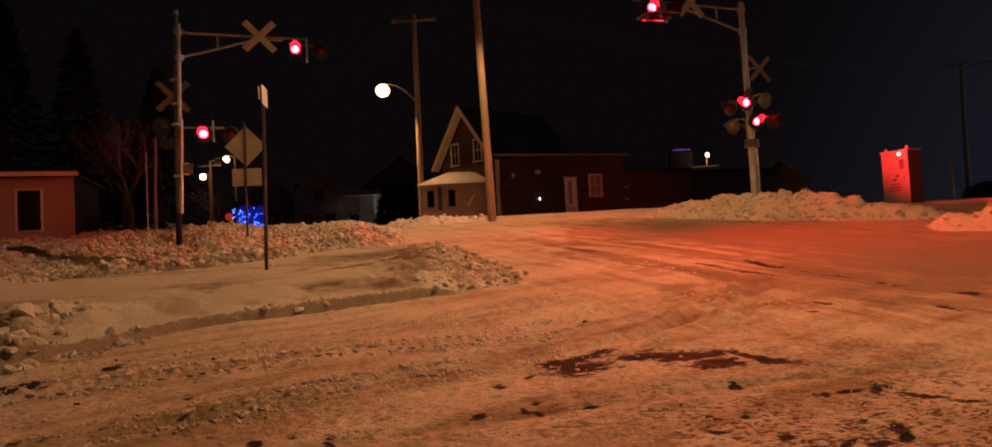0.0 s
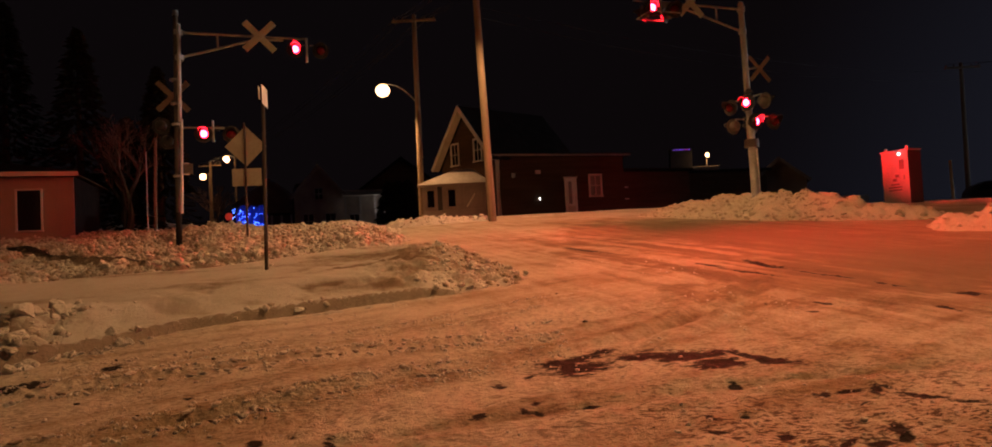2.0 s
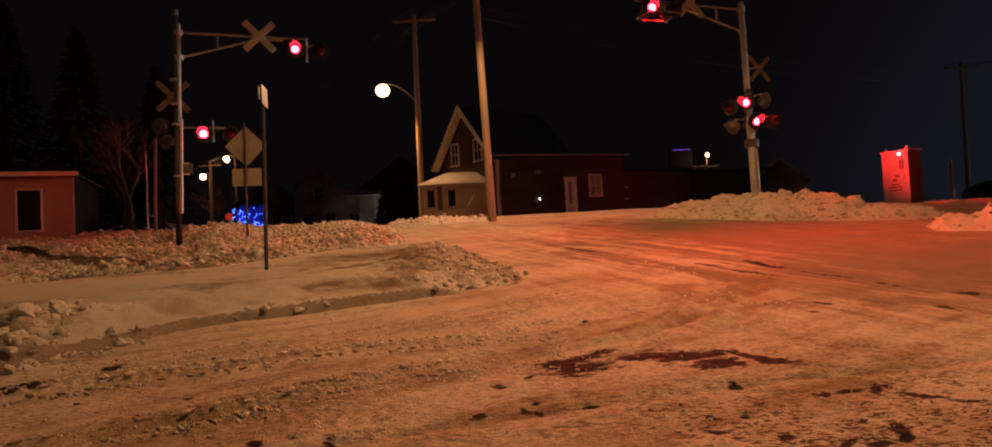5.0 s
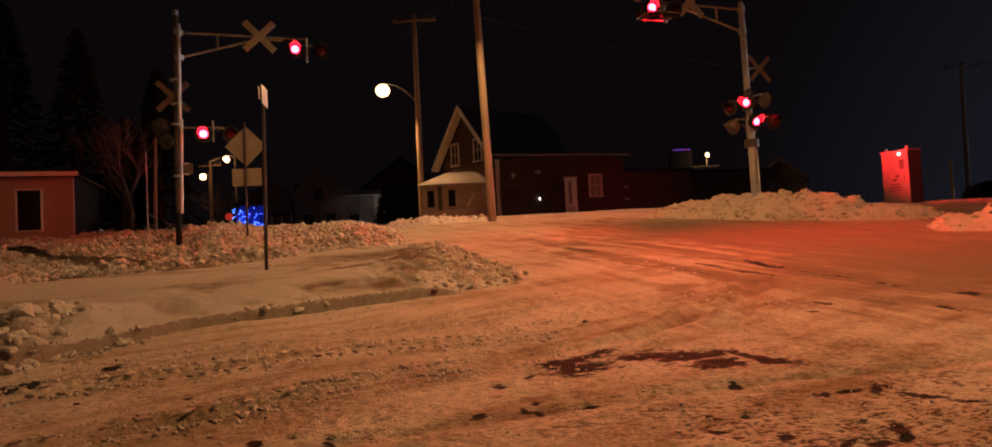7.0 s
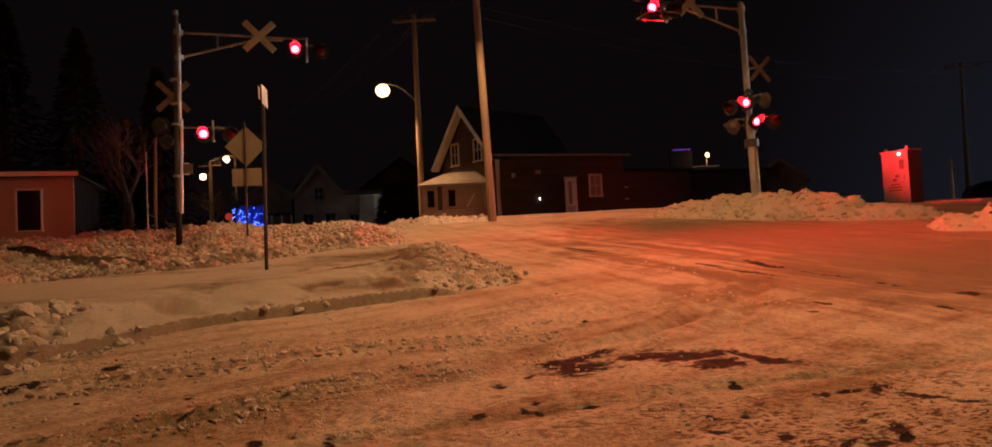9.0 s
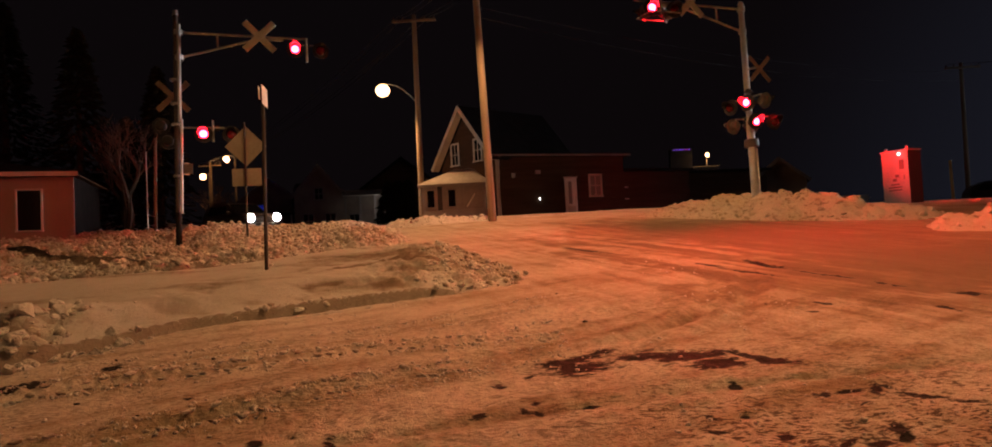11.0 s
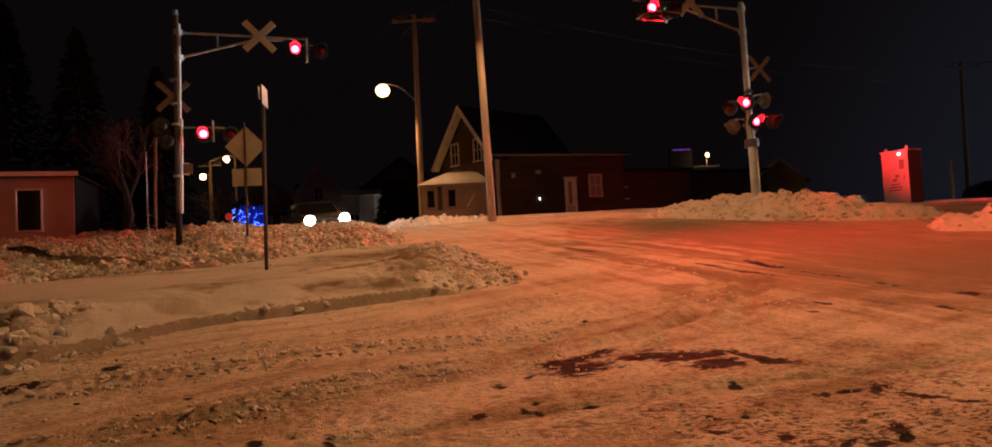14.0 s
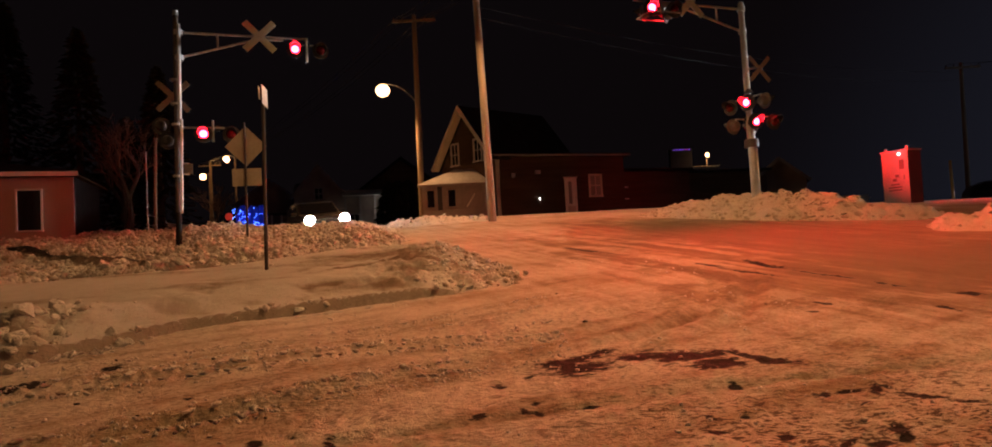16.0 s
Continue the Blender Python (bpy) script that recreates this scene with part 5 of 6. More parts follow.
rt = [(0.05, 1.0, PHT + 0.86), (0.95, 1.0, PHT + 0.86), (1.25, 2.3, PHT + 0.86), (-0.1, 2.3, PHT + 0.86)]
part("porch_roof", prism(rb, rt), M["roofsnow"], porch, "snow-dusted hipped porch roof")
part("porch_fascia", box((PW + 0.44, 0.05, 0.13), (0, -0.22, PHT - 0.07), 0.01), M["porch"], porch)
# low wing behind the side wall
wing = part("wing", box((5.5, 4.0, 2.7), (LEN + 2.6, 3.2, 1.35), 0.02), M["brown"], house, "low dark rear wing")
part("wing_roof", box((5.9, 4.5, 0.16), (LEN + 2.6, 3.2, 2.78), 0.02), M["shingle"], wing)
for z in (1.05, 1.75):
    part("wing_shelf", box((0.9, 0.08, 0.06), (LEN + 0.45, 1.1, z), 0.004), M["trim"], wing)

B0 = Vector((-15.72, 25.0, gz(-15.7, 25) - 0.15))
cottage = base_of("cottage", Matrix.Translation(B0) @ pose(0, 0, 0, 0, 0, YAW), "low pinkish house with pale eaves and one dark window", "house")
part("wall", box((9.0, 4.4, 2.75), (-4.5, 2.2, 1.37), 0.01), M["pink"], cottage)
part("fascia", box((9.4, 0.05, 0.17), (-4.45, -0.42, 2.80), 0.008), M["trim"], cottage, "pale eave fascia")
# soffit and end wall sheet put the shade there into dark colours
part("soffit", box((9.4, 5.2, 0.05), (-4.45, 2.2, 2.745), 0.004), M["brown"], cottage, "eave soffit coloured dark for its shade")
part("end_wall_shade", box((0.03, 4.3, 2.7), (0.018, 2.2, 1.36), 0.004), M["shingle"], cottage, "near-black sheet laid over the shaded end wall")
part("roof", prism([(-9.2, -0.45, 2.87), (0.28, -0.45, 2.87), (0.28, 4.85, 2.87), (-9.2, 4.85, 2.87)], [(-6.6, 2.0, 3.5), (-2.4, 2.0, 3.5), (-2.4, 2.4, 3.5), (-6.6, 2.4, 3.5)]), M["shingle"], cottage, "dark low hipped roof")
cw = window(cottage, (-1.43, -0.03, 1.50), 0.74, 1.46, 0, None, "trim", 0.06)
for ch in list(cw.children):
    if ch.name.startswith(("mullion", "rail")):
        bpy.data.objects.remove(ch)
part("corner_board", box((0.10, 0.03, 2.7), (-0.05, -0.017, 1.36), 0.004), M["pink"], cottage)


def far_house(at, yaw, w, d, eave, ridge, wall, roof, label, windows=(), edge="trim"):
    h = base_of("distant_house", Matrix.Translation(at) @ pose(0, 0, 0, 0, 0, yaw), label, "house", "distant houses")
    bm = slab([(-w / 2, 0), (w / 2, 0), (w / 2, eave), (0, ridge), (-w / 2, eave)], d)
    part("wall", bm, M[wall], h)
    s1 = math.hypot(w / 2, ridge - eave)
    tl = math.degrees(math.atan2(ridge - eave, w / 2))
    for s in (-1, 1):
        part("roof", box((s1 + 0.5, d + 0.8, 0.14), (0, 0, 0), 0.01), M[roof], h, "", pose(s * (w / 4 + 0.12), 0, (eave + ridge) / 2 + 0.02, 0, s * tl, 0))
        part("bargeboard", box((s1 + 0.5, 0.05, 0.24), (0, 0, 0), 0.006), M[edge], h, "", pose(s * (w / 4 + 0.12), -d / 2 - 0.42, (eave + ridge) / 2 + 0.0, 0, s * tl, 0))
    for x, z, ww, hh in windows:
        window(h, (x, -d / 2 - 0.03, z), ww, hh, 0, None, "fence")
    return h


far_a = far_house((-15.7, 60.0, gz(-15, 60) - 0.1), 14, 4.0, 8.0, 3.7, 6.05, "greyhouse", "shingle", "grey gabled house with a porch across the street", ((-0.9, 1.6, 0.8, 1.2), (0.9, 1.6, 0.8, 1.2), (0, 3.9, 0.6, 0.9)), "fence")
part("porch_roof", prism([(1.9, -6.2, 3.4), (5.9, -6.2, 3.4), (5.9, -3.2, 3.9), (1.9, -3.2, 3.9)], [(1.9, -6.2, 3.52), (5.9, -6.2, 3.52), (5.9, -3.2, 4.05), (1.9, -3.2, 4.05)]), M["roofsnow"], far_a, "pale porch roof")
for x in (2.1, 3.3, 4.5, 5.7):
    part("porch_post", box((0.16, 0.16, 3.4), (x, -6.0, 1.7), 0.01), M["fence"], far_a)
part("side_wing", box((4.0, 7.0, 4.0), (3.95, 0.3, 2.0), 0.02), M["greyhouse"], far_a)
part("wing_roof", box((4.3, 7.4, 0.16), (3.95, 0.3, 4.10), 0.02), M["roofsnow"], far_a, "snowy low roof")
for x in (2.9, 5.1):
    window(far_a, (x, -3.24, 1.5), 0.8, 1.2, 0, None, "fence")
part("porch_lamp", rod((5.35, -6.30, 2.85), (5.35, -6.30, 3.30), 0.16, 0.12, 12), M["bulbwhite"], far_a, "lit white porch lamp")
far_b = far_house((-20.5, 62.0, gz(-20, 62) - 0.1), 14, 5.5, 8.0, 3.4, 5.4, "greyhouse", "shingle", "dim house with white porch posts", ((-1.0, 1.5, 0.8, 1.2),), "fence")
for x in (0.2, 1.0, 1.8, 2.6):
    part("porch_post", box((0.15, 0.15, 2.4), (x, -5.2, 1.2), 0.01), M["trim"], far_b)
part("porch_roof", box((3.2, 1.6, 0.14), (1.4, -4.7, 2.45), 0.02), M["shingle"], far_b)
far_c = far_house((24.6, 58.0, gz(25, 58) - 0.1), -20, 4.0, 6.0, 3.5, 5.2, "greyhouse", "shingle", "dim gabled shed beyond the crossing", (), "fence")
far_d = far_house((-9.6, 66.0, gz(-9, 66) - 0.1), 14, 7.0, 9.0, 4.6, 7.2, "brown", "shingle", "dark house between the trees", ((-1.2, 2.0, 0.8, 1.2),), "shingle")
store = base_of("store_building", Matrix.Translation((14.5, 58.0, gz(14.5, 58) - 0.1)) @ pose(0, 0, 0, 0, 0, 10), "long dark low building with a small lit sign", "building")
part("wall", box((15.0, 8.0, 4.2), (0, 0, 2.1), 0.02), M["brown"], store)
part("roof", box((15.6, 8.8, 0.2), (0, 0, 4.3), 0.02), M["shingle"], store)
part("sign_box", box((1.7, 0.12, 0.22), (0.1, -4.1, 6.1), 0.01), M["black"], store)
for i in range(6):
    part("sign_light", box((0.12, 0.05, 0.06), (-0.6 + 0.26 * i, -4.2, 6.1), 0.01), M["redled" if i == 4 else "purpleled"], store, "small glowing sign element")
part("parapet", box((1.9, 0.3, 1.9), (0.1, -3.8, 5.25), 0.02), M["black"], store, "dark parapet behind the sign")
yard = base_of("yard_lamp", pose(17.6, 55.0, gz(17.6, 55)), "lit lamp over a pale canopy", "street lamp")
part("pole", rod((0, 0, -0.2), (0, 0, 5.7), 0.07), M["darkpost"], yard)
bm = bmesh.new()
bmesh.ops.create_uvsphere(bm, u_segments=14, v_segments=8, radius=0.17)
part("bulb", bm, M["bulbfar"], yard, "glowing lamp", pose(0.05, -0.1, 5.75), True)
part("canopy", box((2.2, 0.9, 0.10), (-0.3, -0.2, 4.75), 0.02), M["roofsnow"], yard)
# unseen pole and lamp, added to brighten the lot and yellow post
lot_pole = utility_pole((47.0, 40.0, gz(47, 40)), (47.0, 40.0, 9.6), 0.15, 0.11, "unseen wooden pole added to carry a cool white lamp", M["poledark"])
part("lot_fill_lamp", rod((-0.25, -0.3, 6.1), (-0.25, -0.3, 6.3), 0.16, 0.10, 14), M["bulbwhite"], lot_pole, "cool white lamp added as fill")
LOT_FILL_AT = (46.7, 39.6, gz(47, 40) + 5.9)
fence = base_of("board_fence", pose(14.0, 46.0, gz(14, 46), 0, 0, 8), "weathered board fence behind the crossing", "fence")
for i in range(36):
    part("board", box((0.34, 0.03, 1.25), (i * 0.36, 0.02 * (i % 2), 0.6), 0.004), M["fence"], fence)
part("rail", box((13.2, 0.05, 0.09), (6.4, 0.06, 1.0), 0.004), M["fence"], fence)


def far_lamp(at, z, label):
    b = base_of("street_lamp", pose(at[0], at[1], gz(*at)), label, "street lamp", "distant street lamps")
    h = z - gz(*at)
    part("pole", rod((0.9, 0, -0.2), (0.9, 0, h + 0.4), 0.12, 0.09), M["poledark"], b)
    part("bracket", tube([(0.9, 0, h), (0.4, 0, h + 0.3), (0, 0, h + 0.15)], 0.035), M["galv"], b)
    bm = bmesh.new()
    bmesh.ops.create_uvsphere(bm, u_segments=16, v_segments=10, radius=0.33 * at[1] / 70)
    part("bulb", bm, M["bulbfar"], b, "glowing lamp bowl", pose(0, 0, h - 0.1), True)


def bulb_light(at, power, colour, radius=0.2):
    la = bpy.data.lights.new("lamp_light", "POINT")
    la.energy, la.color, la.shadow_soft_size = power, colour, radius
    new("lamp_light", la).location = at


bulb_light((-28.4, 67.0, 11.6), 300.0, SODIUM)
bulb_light((-41.8, 91.0, 13.0), 400.0, SODIUM)
bulb_light((17.6, 54.3, 8.1), 90.0, SODIUM)
bulb_light((-9.1, 54.4, 5.6), 18.0, (1.0, 0.85, 0.7), 0.1)
bulb_light(LOT_FILL_AT, 900.0, (0.75, 0.85, 1.0), 0.1)
far_lamp((-27.9, 70.0), 12.56, "distant lit street lamp of the side street")
far_lamp((-41.3, 95.0), 14.16, "far lit street lamp of the side street")

# festive lights
tree = base_of("festive_bush", pose(-18.4, 50.0, gz(-18.4, 50)), "bush wrapped in blue festive lights", "light decoration")
part("stem", rod((0, 0, -0.1), (0, 0, 1.6), 0.06, 0.03), M["bark"], tree)
# the LEDs' light on the bush is put in as faintly glowing netting
for s, w0 in ((-0.45, 0.40), (0.30, 0.40), (0.95, 0.36)):
    bm = bmesh.new()
    bmesh.ops.create_uvsphere(bm, u_segments=14, v_segments=10, radius=1.0)
    for v in bm.verts:
        v.co *= 0.9 + 0.2 * random.random()
    bmesh.ops.transform(bm, matrix=Matrix.Translation((s, 0, 1.55)) @ Matrix.Diagonal((w0 * 1.2, 0.5, 1.05, 1)), verts=bm.verts)
    part("netting", bm, M["blueveil"], tree, "netting with a faint added blue glow")
for i in range(90):
    a, q = random.uniform(-0.9, 0.9), random.uniform(0.5, 2.4)
    p = Vector((-0.40 + a * 0.7, -0.55, q)) if i < 52 else Vector((0.95 + a * 0.45, -0.5, q))
    part("led", box((0.045, 0.045, 0.045), p, 0.008), M["blueled"], tree)
spot = base_of("festive_ball", pose(-19.9, 50.0, gz(-19.9, 50)), "small dim red lit ornament", "light decoration")
bm = bmesh.new()
bmesh.ops.create_uvsphere(bm, u_segments=12, v_segments=8, radius=0.28)
part("ball", bm, M["redspot"], spot, "", pose(0, 0, 1.85), True)
part("stake", rod((0, 0, -0.1), (0, 0, 1.65), 0.03), M["darkpost"], spot)

marker = base_of("marker_pole", pose(-12.47, 24.0, gz(-12.47, 24)), "thin pale marker pole in the snow", "pole")
part("rod", rod((0, 0, -0.1), (0.02, 0, 3.35), 0.03, 0.025, 8), M["tin"], marker)
bollard = base_of("bollard", pose(26.0, 38.0, gz(26, 38)), "yellow steel post beside the lot", "post")
part("post", rod((0, 0, -0.1), (-0.03, 0, 2.65), 0.08, 0.07), M["yellow"], bollard)


# ---- trees ----
def conifer(at, tall, wide, label, seed):
    rnd = random.Random(seed)
    b = base_of("spruce_tree", pose(*at), label, "tree", "dark trees")
    part("trunk", rod((0, 0, -0.2), (0, 0, tall * 0.97), tall * 0.018 + 0.05, 0.02, 10), M["bark"], b)
    verts, faces = [], []
    for i in range(int(tall * 150)):
        t = rnd.random() ** 0.8
        z = tall * (0.08 + 0.90 * t)
        reach = wide * (1 - t) ** 0.85 * (0.35 + 0.65 * rnd.random()) + 0.08
        a = rnd.uniform(0, math.tau)
        c = Vector((math.cos(a) * reach, math.sin(a) * reach, z - 0.25 * reach))
        out = Vector((math.cos(a), math.sin(a), -0.35 + rnd.uniform(-0.2, 0.3)))
        side = Vector((-math.sin(a), math.cos(a), rnd.uniform(-0.4, 0.4))) * rnd.uniform(0.09, 0.2)
        ln = rnd.uniform(0.3, 0.7)
        k = len(verts)
        verts += [c - out * ln * 0.5, c + side, c + out * ln * 0.5, c - side, c - UP * 0.08]
        faces += [(k, k + 1, k + 4), (k + 1, k + 2, k + 4), (k + 2, k + 3, k + 4), (k + 3, k, k + 4), (k, k + 3, k + 2, k + 1)]
    me = bpy.data.meshes.new("crown")
    me.from_pydata([tuple(v) for v in verts], [], faces)
    me.materials.append(M["needles"])
    cr = new("crown", me)
    cr.parent = b
    return b


def bare_tree(at, tall, label, seed):
    rnd = random.Random(seed)
    b = base_of("bare_tree", pose(*at), label, "tree", "bare trees")
    trunk, crown = bmesh.new(), bmesh.new()

    def grow(p, d, ln, r, depth):
        q = p + d * ln
        tube([p, p.lerp(q, 0.5) + Vector((rnd.uniform(-1, 1), rnd.uniform(-1, 1), 0)) * ln * 0.06, q], [r, r * 0.85, r * 0.65], 6 if depth < 2 else 4, trunk if depth < 2 else crown)
        if depth >= 6:
            return
        for _ in range(3 if depth < 5 else 2):
            nd = (d + Vector((rnd.uniform(-1, 1), rnd.uniform(-1, 1), rnd.uniform(-0.3, 0.7))) * 0.75).normalized()
            grow(p.lerp(q, rnd.uniform(0.55, 1.0)), nd, ln * rnd.uniform(0.55, 0.8), r * 0.55, depth + 1)
    grow(Vector((0, 0, -0.2)), UP, tall * 0.28, tall * 0.022, 0)
    part("trunk", trunk, M["bark"], b)
    part("crown", crown, M["twigs"], b, "fine reddish bare twigs")
    return b


conifer((-21.0, 34.0, gz(-21, 34)), 11.0, 2.6, "tall dark spruce behind the cottage", 1)
conifer((-18.2, 36.5, gz(-18, 36)), 9.5, 2.3, "tall dark spruce behind the cottage", 2)
conifer((-25.5, 35.0, gz(-25, 35)), 13.0, 3.0, "tall dark spruce behind the cottage", 3)
conifer((-19.4, 35.5, gz(-19.4, 35.5)), 6.5, 1.7, "dark spruce beside the side street", 4)
conifer((-17.0, 58.0, gz(-17.0, 58)), 5.0, 1.0, "small dark evergreen before a house", 5)
bare_tree((-16.0, 29.2, gz(-16.0, 29.2)), 8.0, "bare tree with fine twigs beside the crossing", 6)
bare_tree((-17.4, 31.5, gz(-17.4, 31.5)), 7.5, "bare tree with fine twigs beside the crossing", 7)
bare_tree((-27.0, 66.0, gz(-27, 66)), 9.0, "distant bare tree near a street lamp", 8)
for hx, hs in ((-7.6, 9), (-6.9, 19), (-6.2, 29)):
    conifer((hx, 48.0, gz(hx, 48)), 3.7, 1.25, "dark clipped evergreen between two houses", hs)


# ---- cars ----
def car(name, label, lit=True, paint="carpaint"):
    """A crossover; nose towards -y, wheels on z = 0."""
    c = base_of(name, Matrix(), label, "car")
    side = [(-2.22, 0.42), (-2.26, 0.72), (-2.12, 0.94), (-1.05, 1.08), (-0.35, 1.56), (0.15, 1.66), (1.35, 1.64), (1.95, 1.45), (2.2, 1.05), (2.26, 0.62), (2.15, 0.36), (-2.05, 0.30)]
    bm = bmesh.new()
    rows = []
    for x, inset in ((-0.90, 0.30), (-0.86, 0.10), (-0.6, 0.0), (0.6, 0.0), (0.86, 0.10), (0.90, 0.30)):
        row = []
        for y, z in side:
            k = max(0.0, (z - 1.0)) * 0.24
            lim = 0.90 - k
            row.append(bm.verts.new((max(-lim, min(lim, x)) if abs(x) > 0.5 else x, y * (1 - inset * 0.12), z - (0.04 if inset > 0.2 and z > 1.5 else 0))))
        rows.append(row)
    for a, b in zip(rows, rows[1:]):
        for i in range(len(side)):
            j = (i + 1) % len(side)
            bm.faces.new((a[i], a[j], b[j], b[i]))
    bm.faces.new(rows[0])
    bm.faces.new(rows[-1][::-1])
    bd = part("body", bm, M[paint], c, "painted body")
    part("windscreen", prism([(-0.76, -1.02, 1.11), (0.76, -1.02, 1.11), (0.66, -0.40, 1.54), (-0.66, -0.40, 1.54)], [(-0.76, -1.06, 1.13), (0.76, -1.06, 1.13), (0.66, -0.44, 1.56), (-0.66, -0.44, 1.56)]), M["glass"], bd, "dark windscreen")
    for s in (-1, 1):
        part("side_window", prism([(s * 0.86, -0.55, 1.12), (s * 0.86, 1.75, 1.12), (s * 0.76, 1.45, 1.52), (s * 0.76, -0.05, 1.52)], [(s * 0.90, -0.55, 1.12), (s * 0.90, 1.75, 1.12), (s * 0.80, 1.45, 1.53), (s * 0.80, -0.05, 1.53)]), M["glass"], bd, "dark side window")
        part("roof_rail", tube([(s * 0.58, 0.0, 1.66), (s * 0.60, 0.2, 1.74), (s * 0.60, 1.2, 1.73), (s * 0.58, 1.4, 1.65)], 0.022), M["black"], bd)
        part("mirror", box((0.22, 0.12, 0.16), (s * 1.0, -0.72, 1.12), 0.03), M[paint], bd)
    part("grille", box((0.92, 0.05, 0.26), (0, -2.27, 0.68), 0.02), M["black"], bd)
    for z in (0.62, 0.70, 0.78):
        part("grille_bar", box((0.86, 0.03, 0.018), (0, -2.30, z), 0.004), M["black"], bd)
    part("bumper", box((1.70, 0.16, 0.20), (0, -2.22, 0.42), 0.05), M["black"], bd)
    part("plate", box((0.34, 0.02, 0.13), (0, -2.315, 0.45), 0.004), M["plate"], bd, "plain pale plate")
    for s in (-1, 1):
        bz = part("headlight", rod((s * 0.70, -2.12, 0.78), (s * 0.70, -2.29, 0.77), 0.215, 0.205, 20), M["rim"], bd, "headlight")
        part("headlight_glass", rod((s * 0.70, -2.291, 0.77), (s * 0.70, -2.30, 0.77), 0.20, 0.19, 20), M["headlight" if lit else "glass"], bz)
    for sx in (-1, 1):
        for y in (-1.36, 1.34):
            bm = bmesh.new()
            rod((sx * 0.72, y, 0.33), (sx * 0.93, y, 0.33), 0.33, 0.33, 24, bm)
            w = part("wheel", bm, M["tyre"], c)
            part("rim", rod((sx * 0.90, y, 0.33), (sx * 0.945, y, 0.33), 0.21, 0.19, 18), M["rim"], w)
    return c


approaching = car("car", "dark bronze crossover with lit headlights coming up to the crossing")
parked = car("parked_car", "dim parked car behind the lot", lit=False)
parked.matrix_basis = pose(33.5, 44.0, gz(33.5, 44), 0, 0, 70)


pale_car = car("parked_car", "pale parked car half hidden behind the snow bank", False, "plate")
pale_car.matrix_basis = pose(-19.9, 38.6, gz(-19.9, 38.6) - 0.25, 0, 0, 118)
wall_bulb = base_of("wall_lamp", pose(-31.2, 60.0, gz(-31.2, 60)), "tiny white lamp on a bracket pole", "lamp")
part("pole", rod((0, 0, -0.1), (0, 0, 6.5), 0.06), M["poledark"], wall_bulb)
part("bulb", box((0.55, 0.1, 0.09), (0.1, -0.1, 6.0), 0.02), M["bulbfar"], wall_bulb, "glowing tube")


# ---- railway and the coming train ----
RAIL_N = 19.0  # distance of the line along the road over the crossing


def on_line(w, n, z):
    p = W * w + N * n
    return Vector((p.x, p.y, z))


track = base_of("railway_track", Matrix(), "snowed-in railway track leading up to the crossing", "railway track", kind="structure")
RAIL_Z = gz(*on_line(60, RAIL_N, 0)[:2]) + 0.12
for side in (-0.7175, 0.7175):
    bm = bmesh.new()
    for w, h, z in ((0.13, 0.02, -0.13), (0.02, 0.10, -0.08), (0.07, 0.04, -0.02)):
        box((560, w, h), (0, 0, z), 0, bm)
    part("rail", bm, M["rustpost"], track, "", Matrix.Translation(on_line(36 + 280, RAIL_N + side, RAIL_Z)) @ pose(0, 0, 0, 0, 0, YAW))


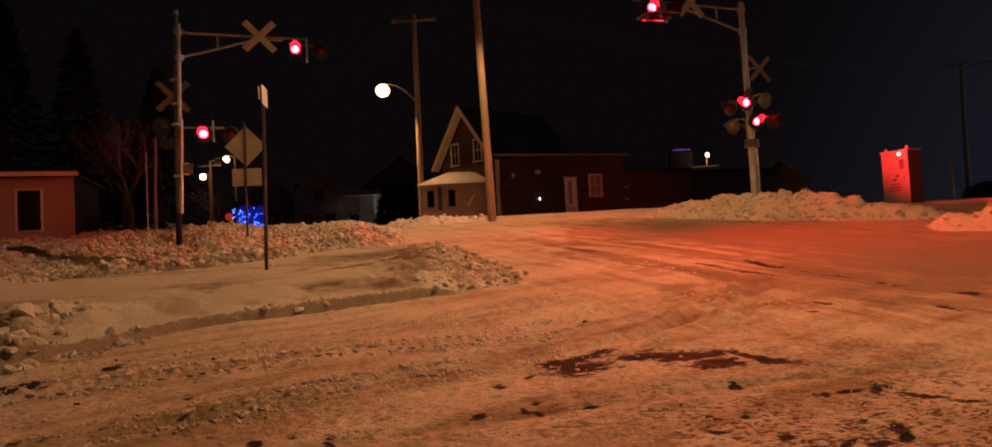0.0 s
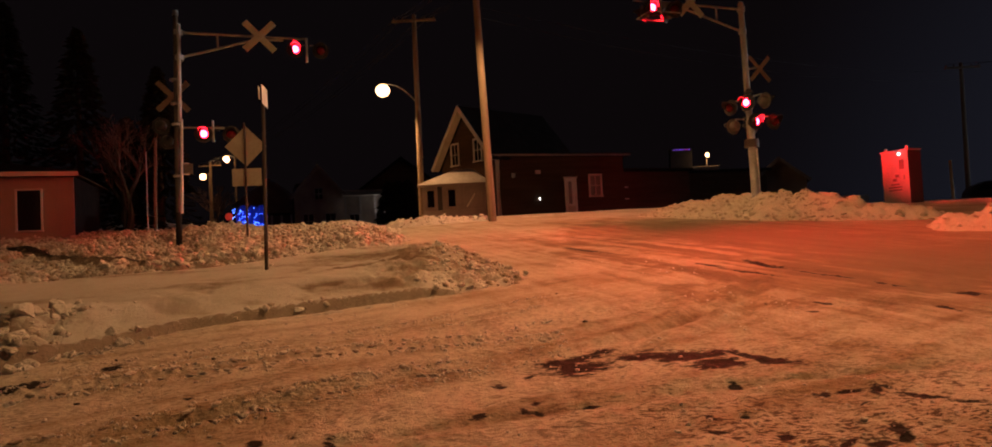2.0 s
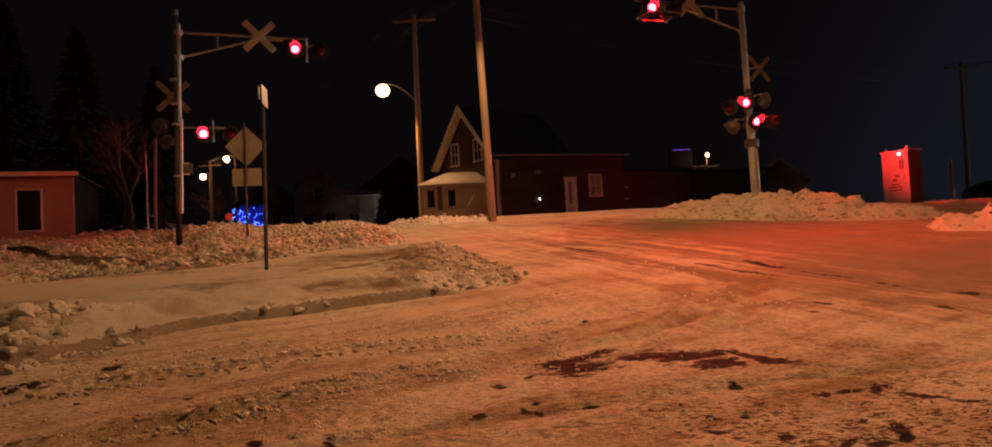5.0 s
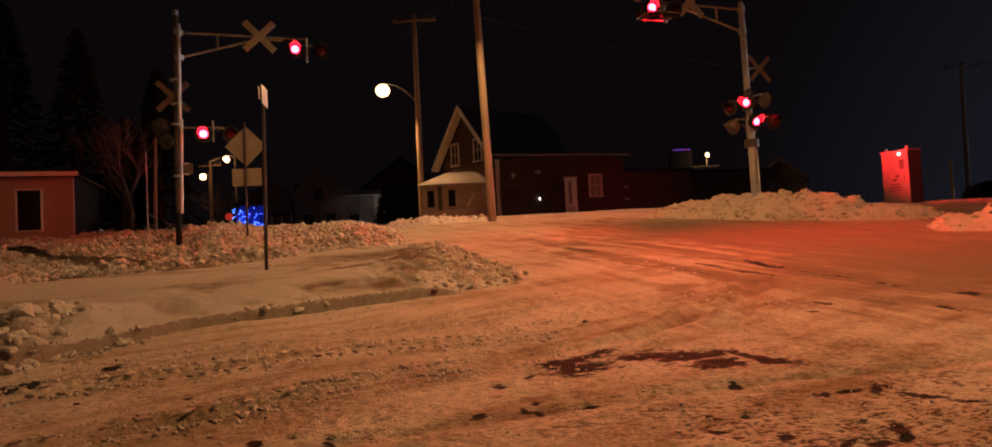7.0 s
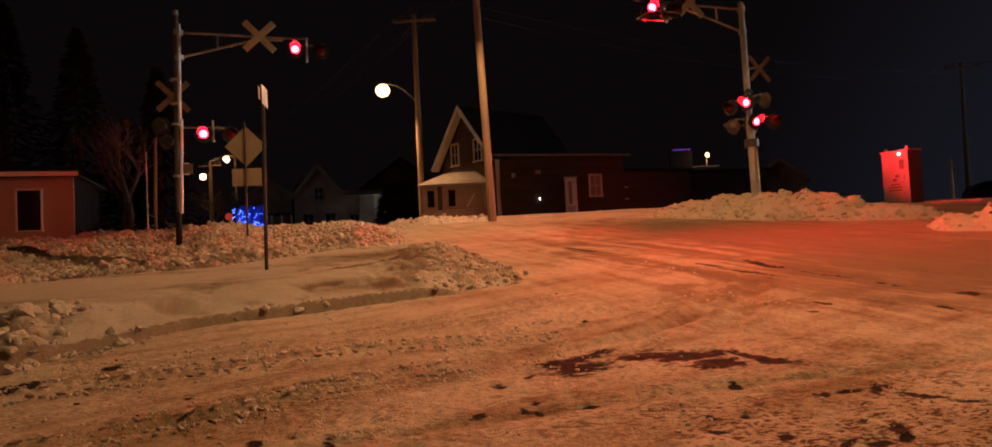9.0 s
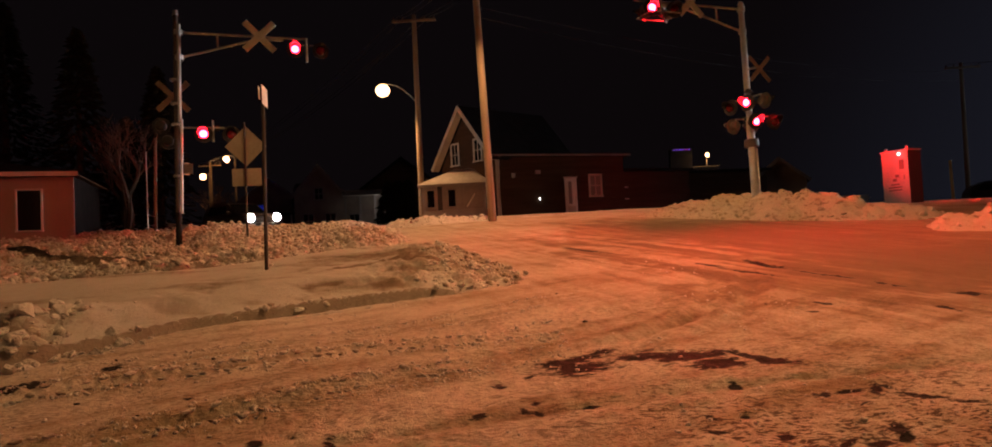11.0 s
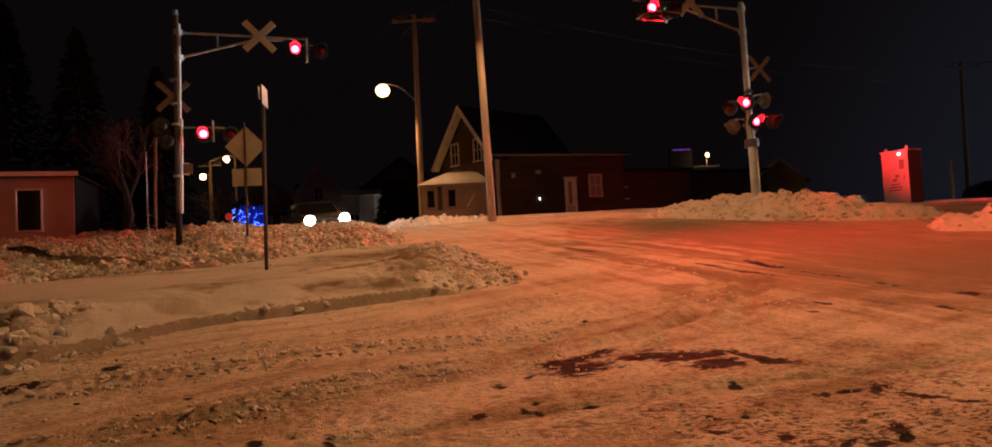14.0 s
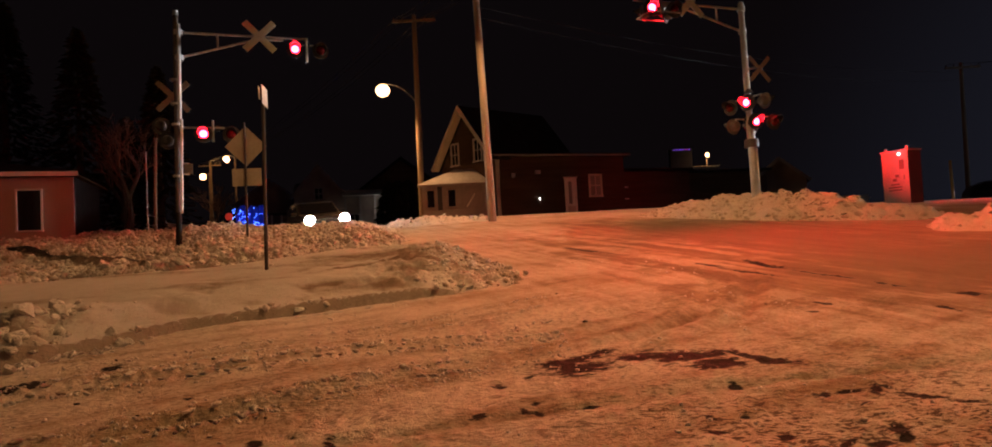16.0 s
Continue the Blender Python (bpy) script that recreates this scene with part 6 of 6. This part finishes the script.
def locomotive():
    """A hood locomotive; its nose looks along -x, the rail top is z = 0."""
    c = base_of("locomotive", Matrix(), "dark diesel locomotive with bright white headlights on the railway", "locomotive")
    part("underframe", box((19.0, 2.7, 0.35), (0, 0, 1.35), 0.04), M["black"], c)
    part("long_hood", box((12.4, 1.75, 2.35), (2.6, 0, 2.72), 0.12), M["locopaint"], c)
    cab = part("cab", box((2.6, 2.75, 3.0), (-5.0, 0, 3.03), 0.10), M["locopaint"], c)
    for y in (-0.72, 0.72):
        part("windscreen", box((0.03, 0.95, 0.75), (-6.312, y, 3.85), 0.01), M["glass"], cab)
    for y in (-1.387, 1.387):
        part("side_window", box((1.3, 0.03, 0.75), (-5.0, y, 3.75), 0.01), M["glass"], cab)
    part("cab_roof", box((2.9, 2.6, 0.14), (-5.0, 0, 4.60), 0.06), M["locopaint"], cab)
    nose = part("short_hood", box((2.2, 1.9, 1.75), (-7.5, 0, 2.42), 0.16), M["locopaint"], c)
    for y in (-0.16, 0.16):
        bm = bmesh.new()
        for k in range(20):
            a, b = k * math.tau / 20, (k + 1) * math.tau / 20
            ring = [(x, y + r * math.cos(q), 4.78 + r * math.sin(q)) for q in (a, b) for x, r in ((-6.9, 0.085), (-5.2, 0.085), (-5.2, 0.12), (-6.9, 0.12))]
            v = [bm.verts.new(p) for p in ring]
            for i in range(4):
                bm.faces.new((v[i], v[(i + 1) % 4], v[4 + (i + 1) % 4], v[4 + i]))
        barrel = part("headlight", bm, M["black"], cab, "deep black headlight barrel")
        part("headlight_glass", rod((-5.24, y, 4.78), (-5.22, y, 4.78), 0.083, 0.083, 20), M["trainlight"], barrel, "glowing white headlight")
    part("exhaust_stack", box((0.6, 0.4, 0.25), (1.5, 0, 3.98), 0.03), M["black"], c)
    for x in (3.6, 5.4, 7.2):
        part("roof_fan", rod((x, 0, 3.88), (x, 0, 4.02), 0.62, 0.60, 24), M["black"], c)
    part("fuel_tank", box((4.2, 2.4, 0.85), (0, 0, 0.78), 0.15), M["black"], c)
    part("pilot", prism([(-9.75, -1.3, 0.12), (-9.75, 1.3, 0.12), (-9.75, 1.3, 1.2), (-9.75, -1.3, 1.2)], [(-9.5, -1.35, 0.12), (-9.5, 1.35, 0.12), (-9.5, 1.35, 1.2), (-9.5, -1.35, 1.2)]), M["black"], c)
    part("coupler", box((0.7, 0.25, 0.3), (-9.95, 0, 0.9), 0.05), M["rustpost"], c)
    for y in (-1.33, 1.33):
        part("handrail", tube([(-9.4, y, 1.5), (-9.4, y, 2.5), (-6.6, y, 2.5)], 0.025), M["plate"], c)
        part("handrail", tube([(-3.4, y, 1.5), (-3.4, y, 2.5), (9.3, y, 2.5), (9.3, y, 1.5)], 0.025), M["plate"], c)
    for x0 in (-6.0, 6.0):
        truck = part("truck", box((4.2, 2.0, 0.4), (x0, 0, 0.62), 0.08), M["black"], c)
        for dx in (-1.5, 0, 1.5):
            part("wheelset", rod((x0 + dx, -0.78, 0.5), (x0 + dx, 0.78, 0.5), 0.5, 0.5, 28), M["rustpost"], truck)
    return c


train = locomotive()


# ---- movement ----
def motions():
    # flashing lamps: each shutter uncovers its lens for one half of the beat
    first, half = 0.42, 0.4957
    for lens, phase in PHASE_LENSES:
        rows, k = [], 0
        angle = 180 if phase == 0 else 0
        rows.append((0.0, pose(0, 0, 0, 0, 0, angle)))
        t = first
        while t < 15.9:
            opened = angle % 360 == 180
            f0 = math.floor(t * FPS) + (-2 if opened else 1)
            for i in range(4):
                rows.append(((f0 + i) / FPS, pose(0, 0, 0, 0, 0, angle + 60 * i)))
            angle += 180
            k += 1
            t = first + half * k
        rows.append((16.0, pose(0, 0, 0, 0, 0, angle)))
        walk(lens, rows)
    # the car rolls up to the crossing and stops
    way = [(0.0, -78.0, 50.0, 88), (6.0, -52.0, 48.5, 86), (8.0, -37.0, 46.6, 80), (9.2, -25.0, 43.2, 66), (10.0, -18.4, 39.0, 48), (10.7, -13.2, 34.6, 52), (11.3, -9.95, 31.4, 44),
           (12.0, -8.35, 29.4, 32), (12.5, -7.65, 28.4, 30), (13.0, -7.1, 27.6, 28), (13.5, -6.85, 27.2, 27), (14.0, -6.75, 27.0, 27), (16.0, -6.75, 27.0, 27)]
    walk(approaching, [(t, pose(x - 2.26 * math.sin(radians(a)), y + 2.26 * math.cos(radians(a)), gz(x, y), 0, -3 if t > 11 else 0, a)) for t, x, y, a in way])
    # the train runs in along the line, with its nose towards the crossing
    walk(train, [(t, Matrix.Translation(on_line(d, RAIL_N, RAIL_Z)) @ pose(0, 0, 0, 0, 0, YAW)) for t, d in ((0.0, 470.0), (16.0, 166.0))])


motions()
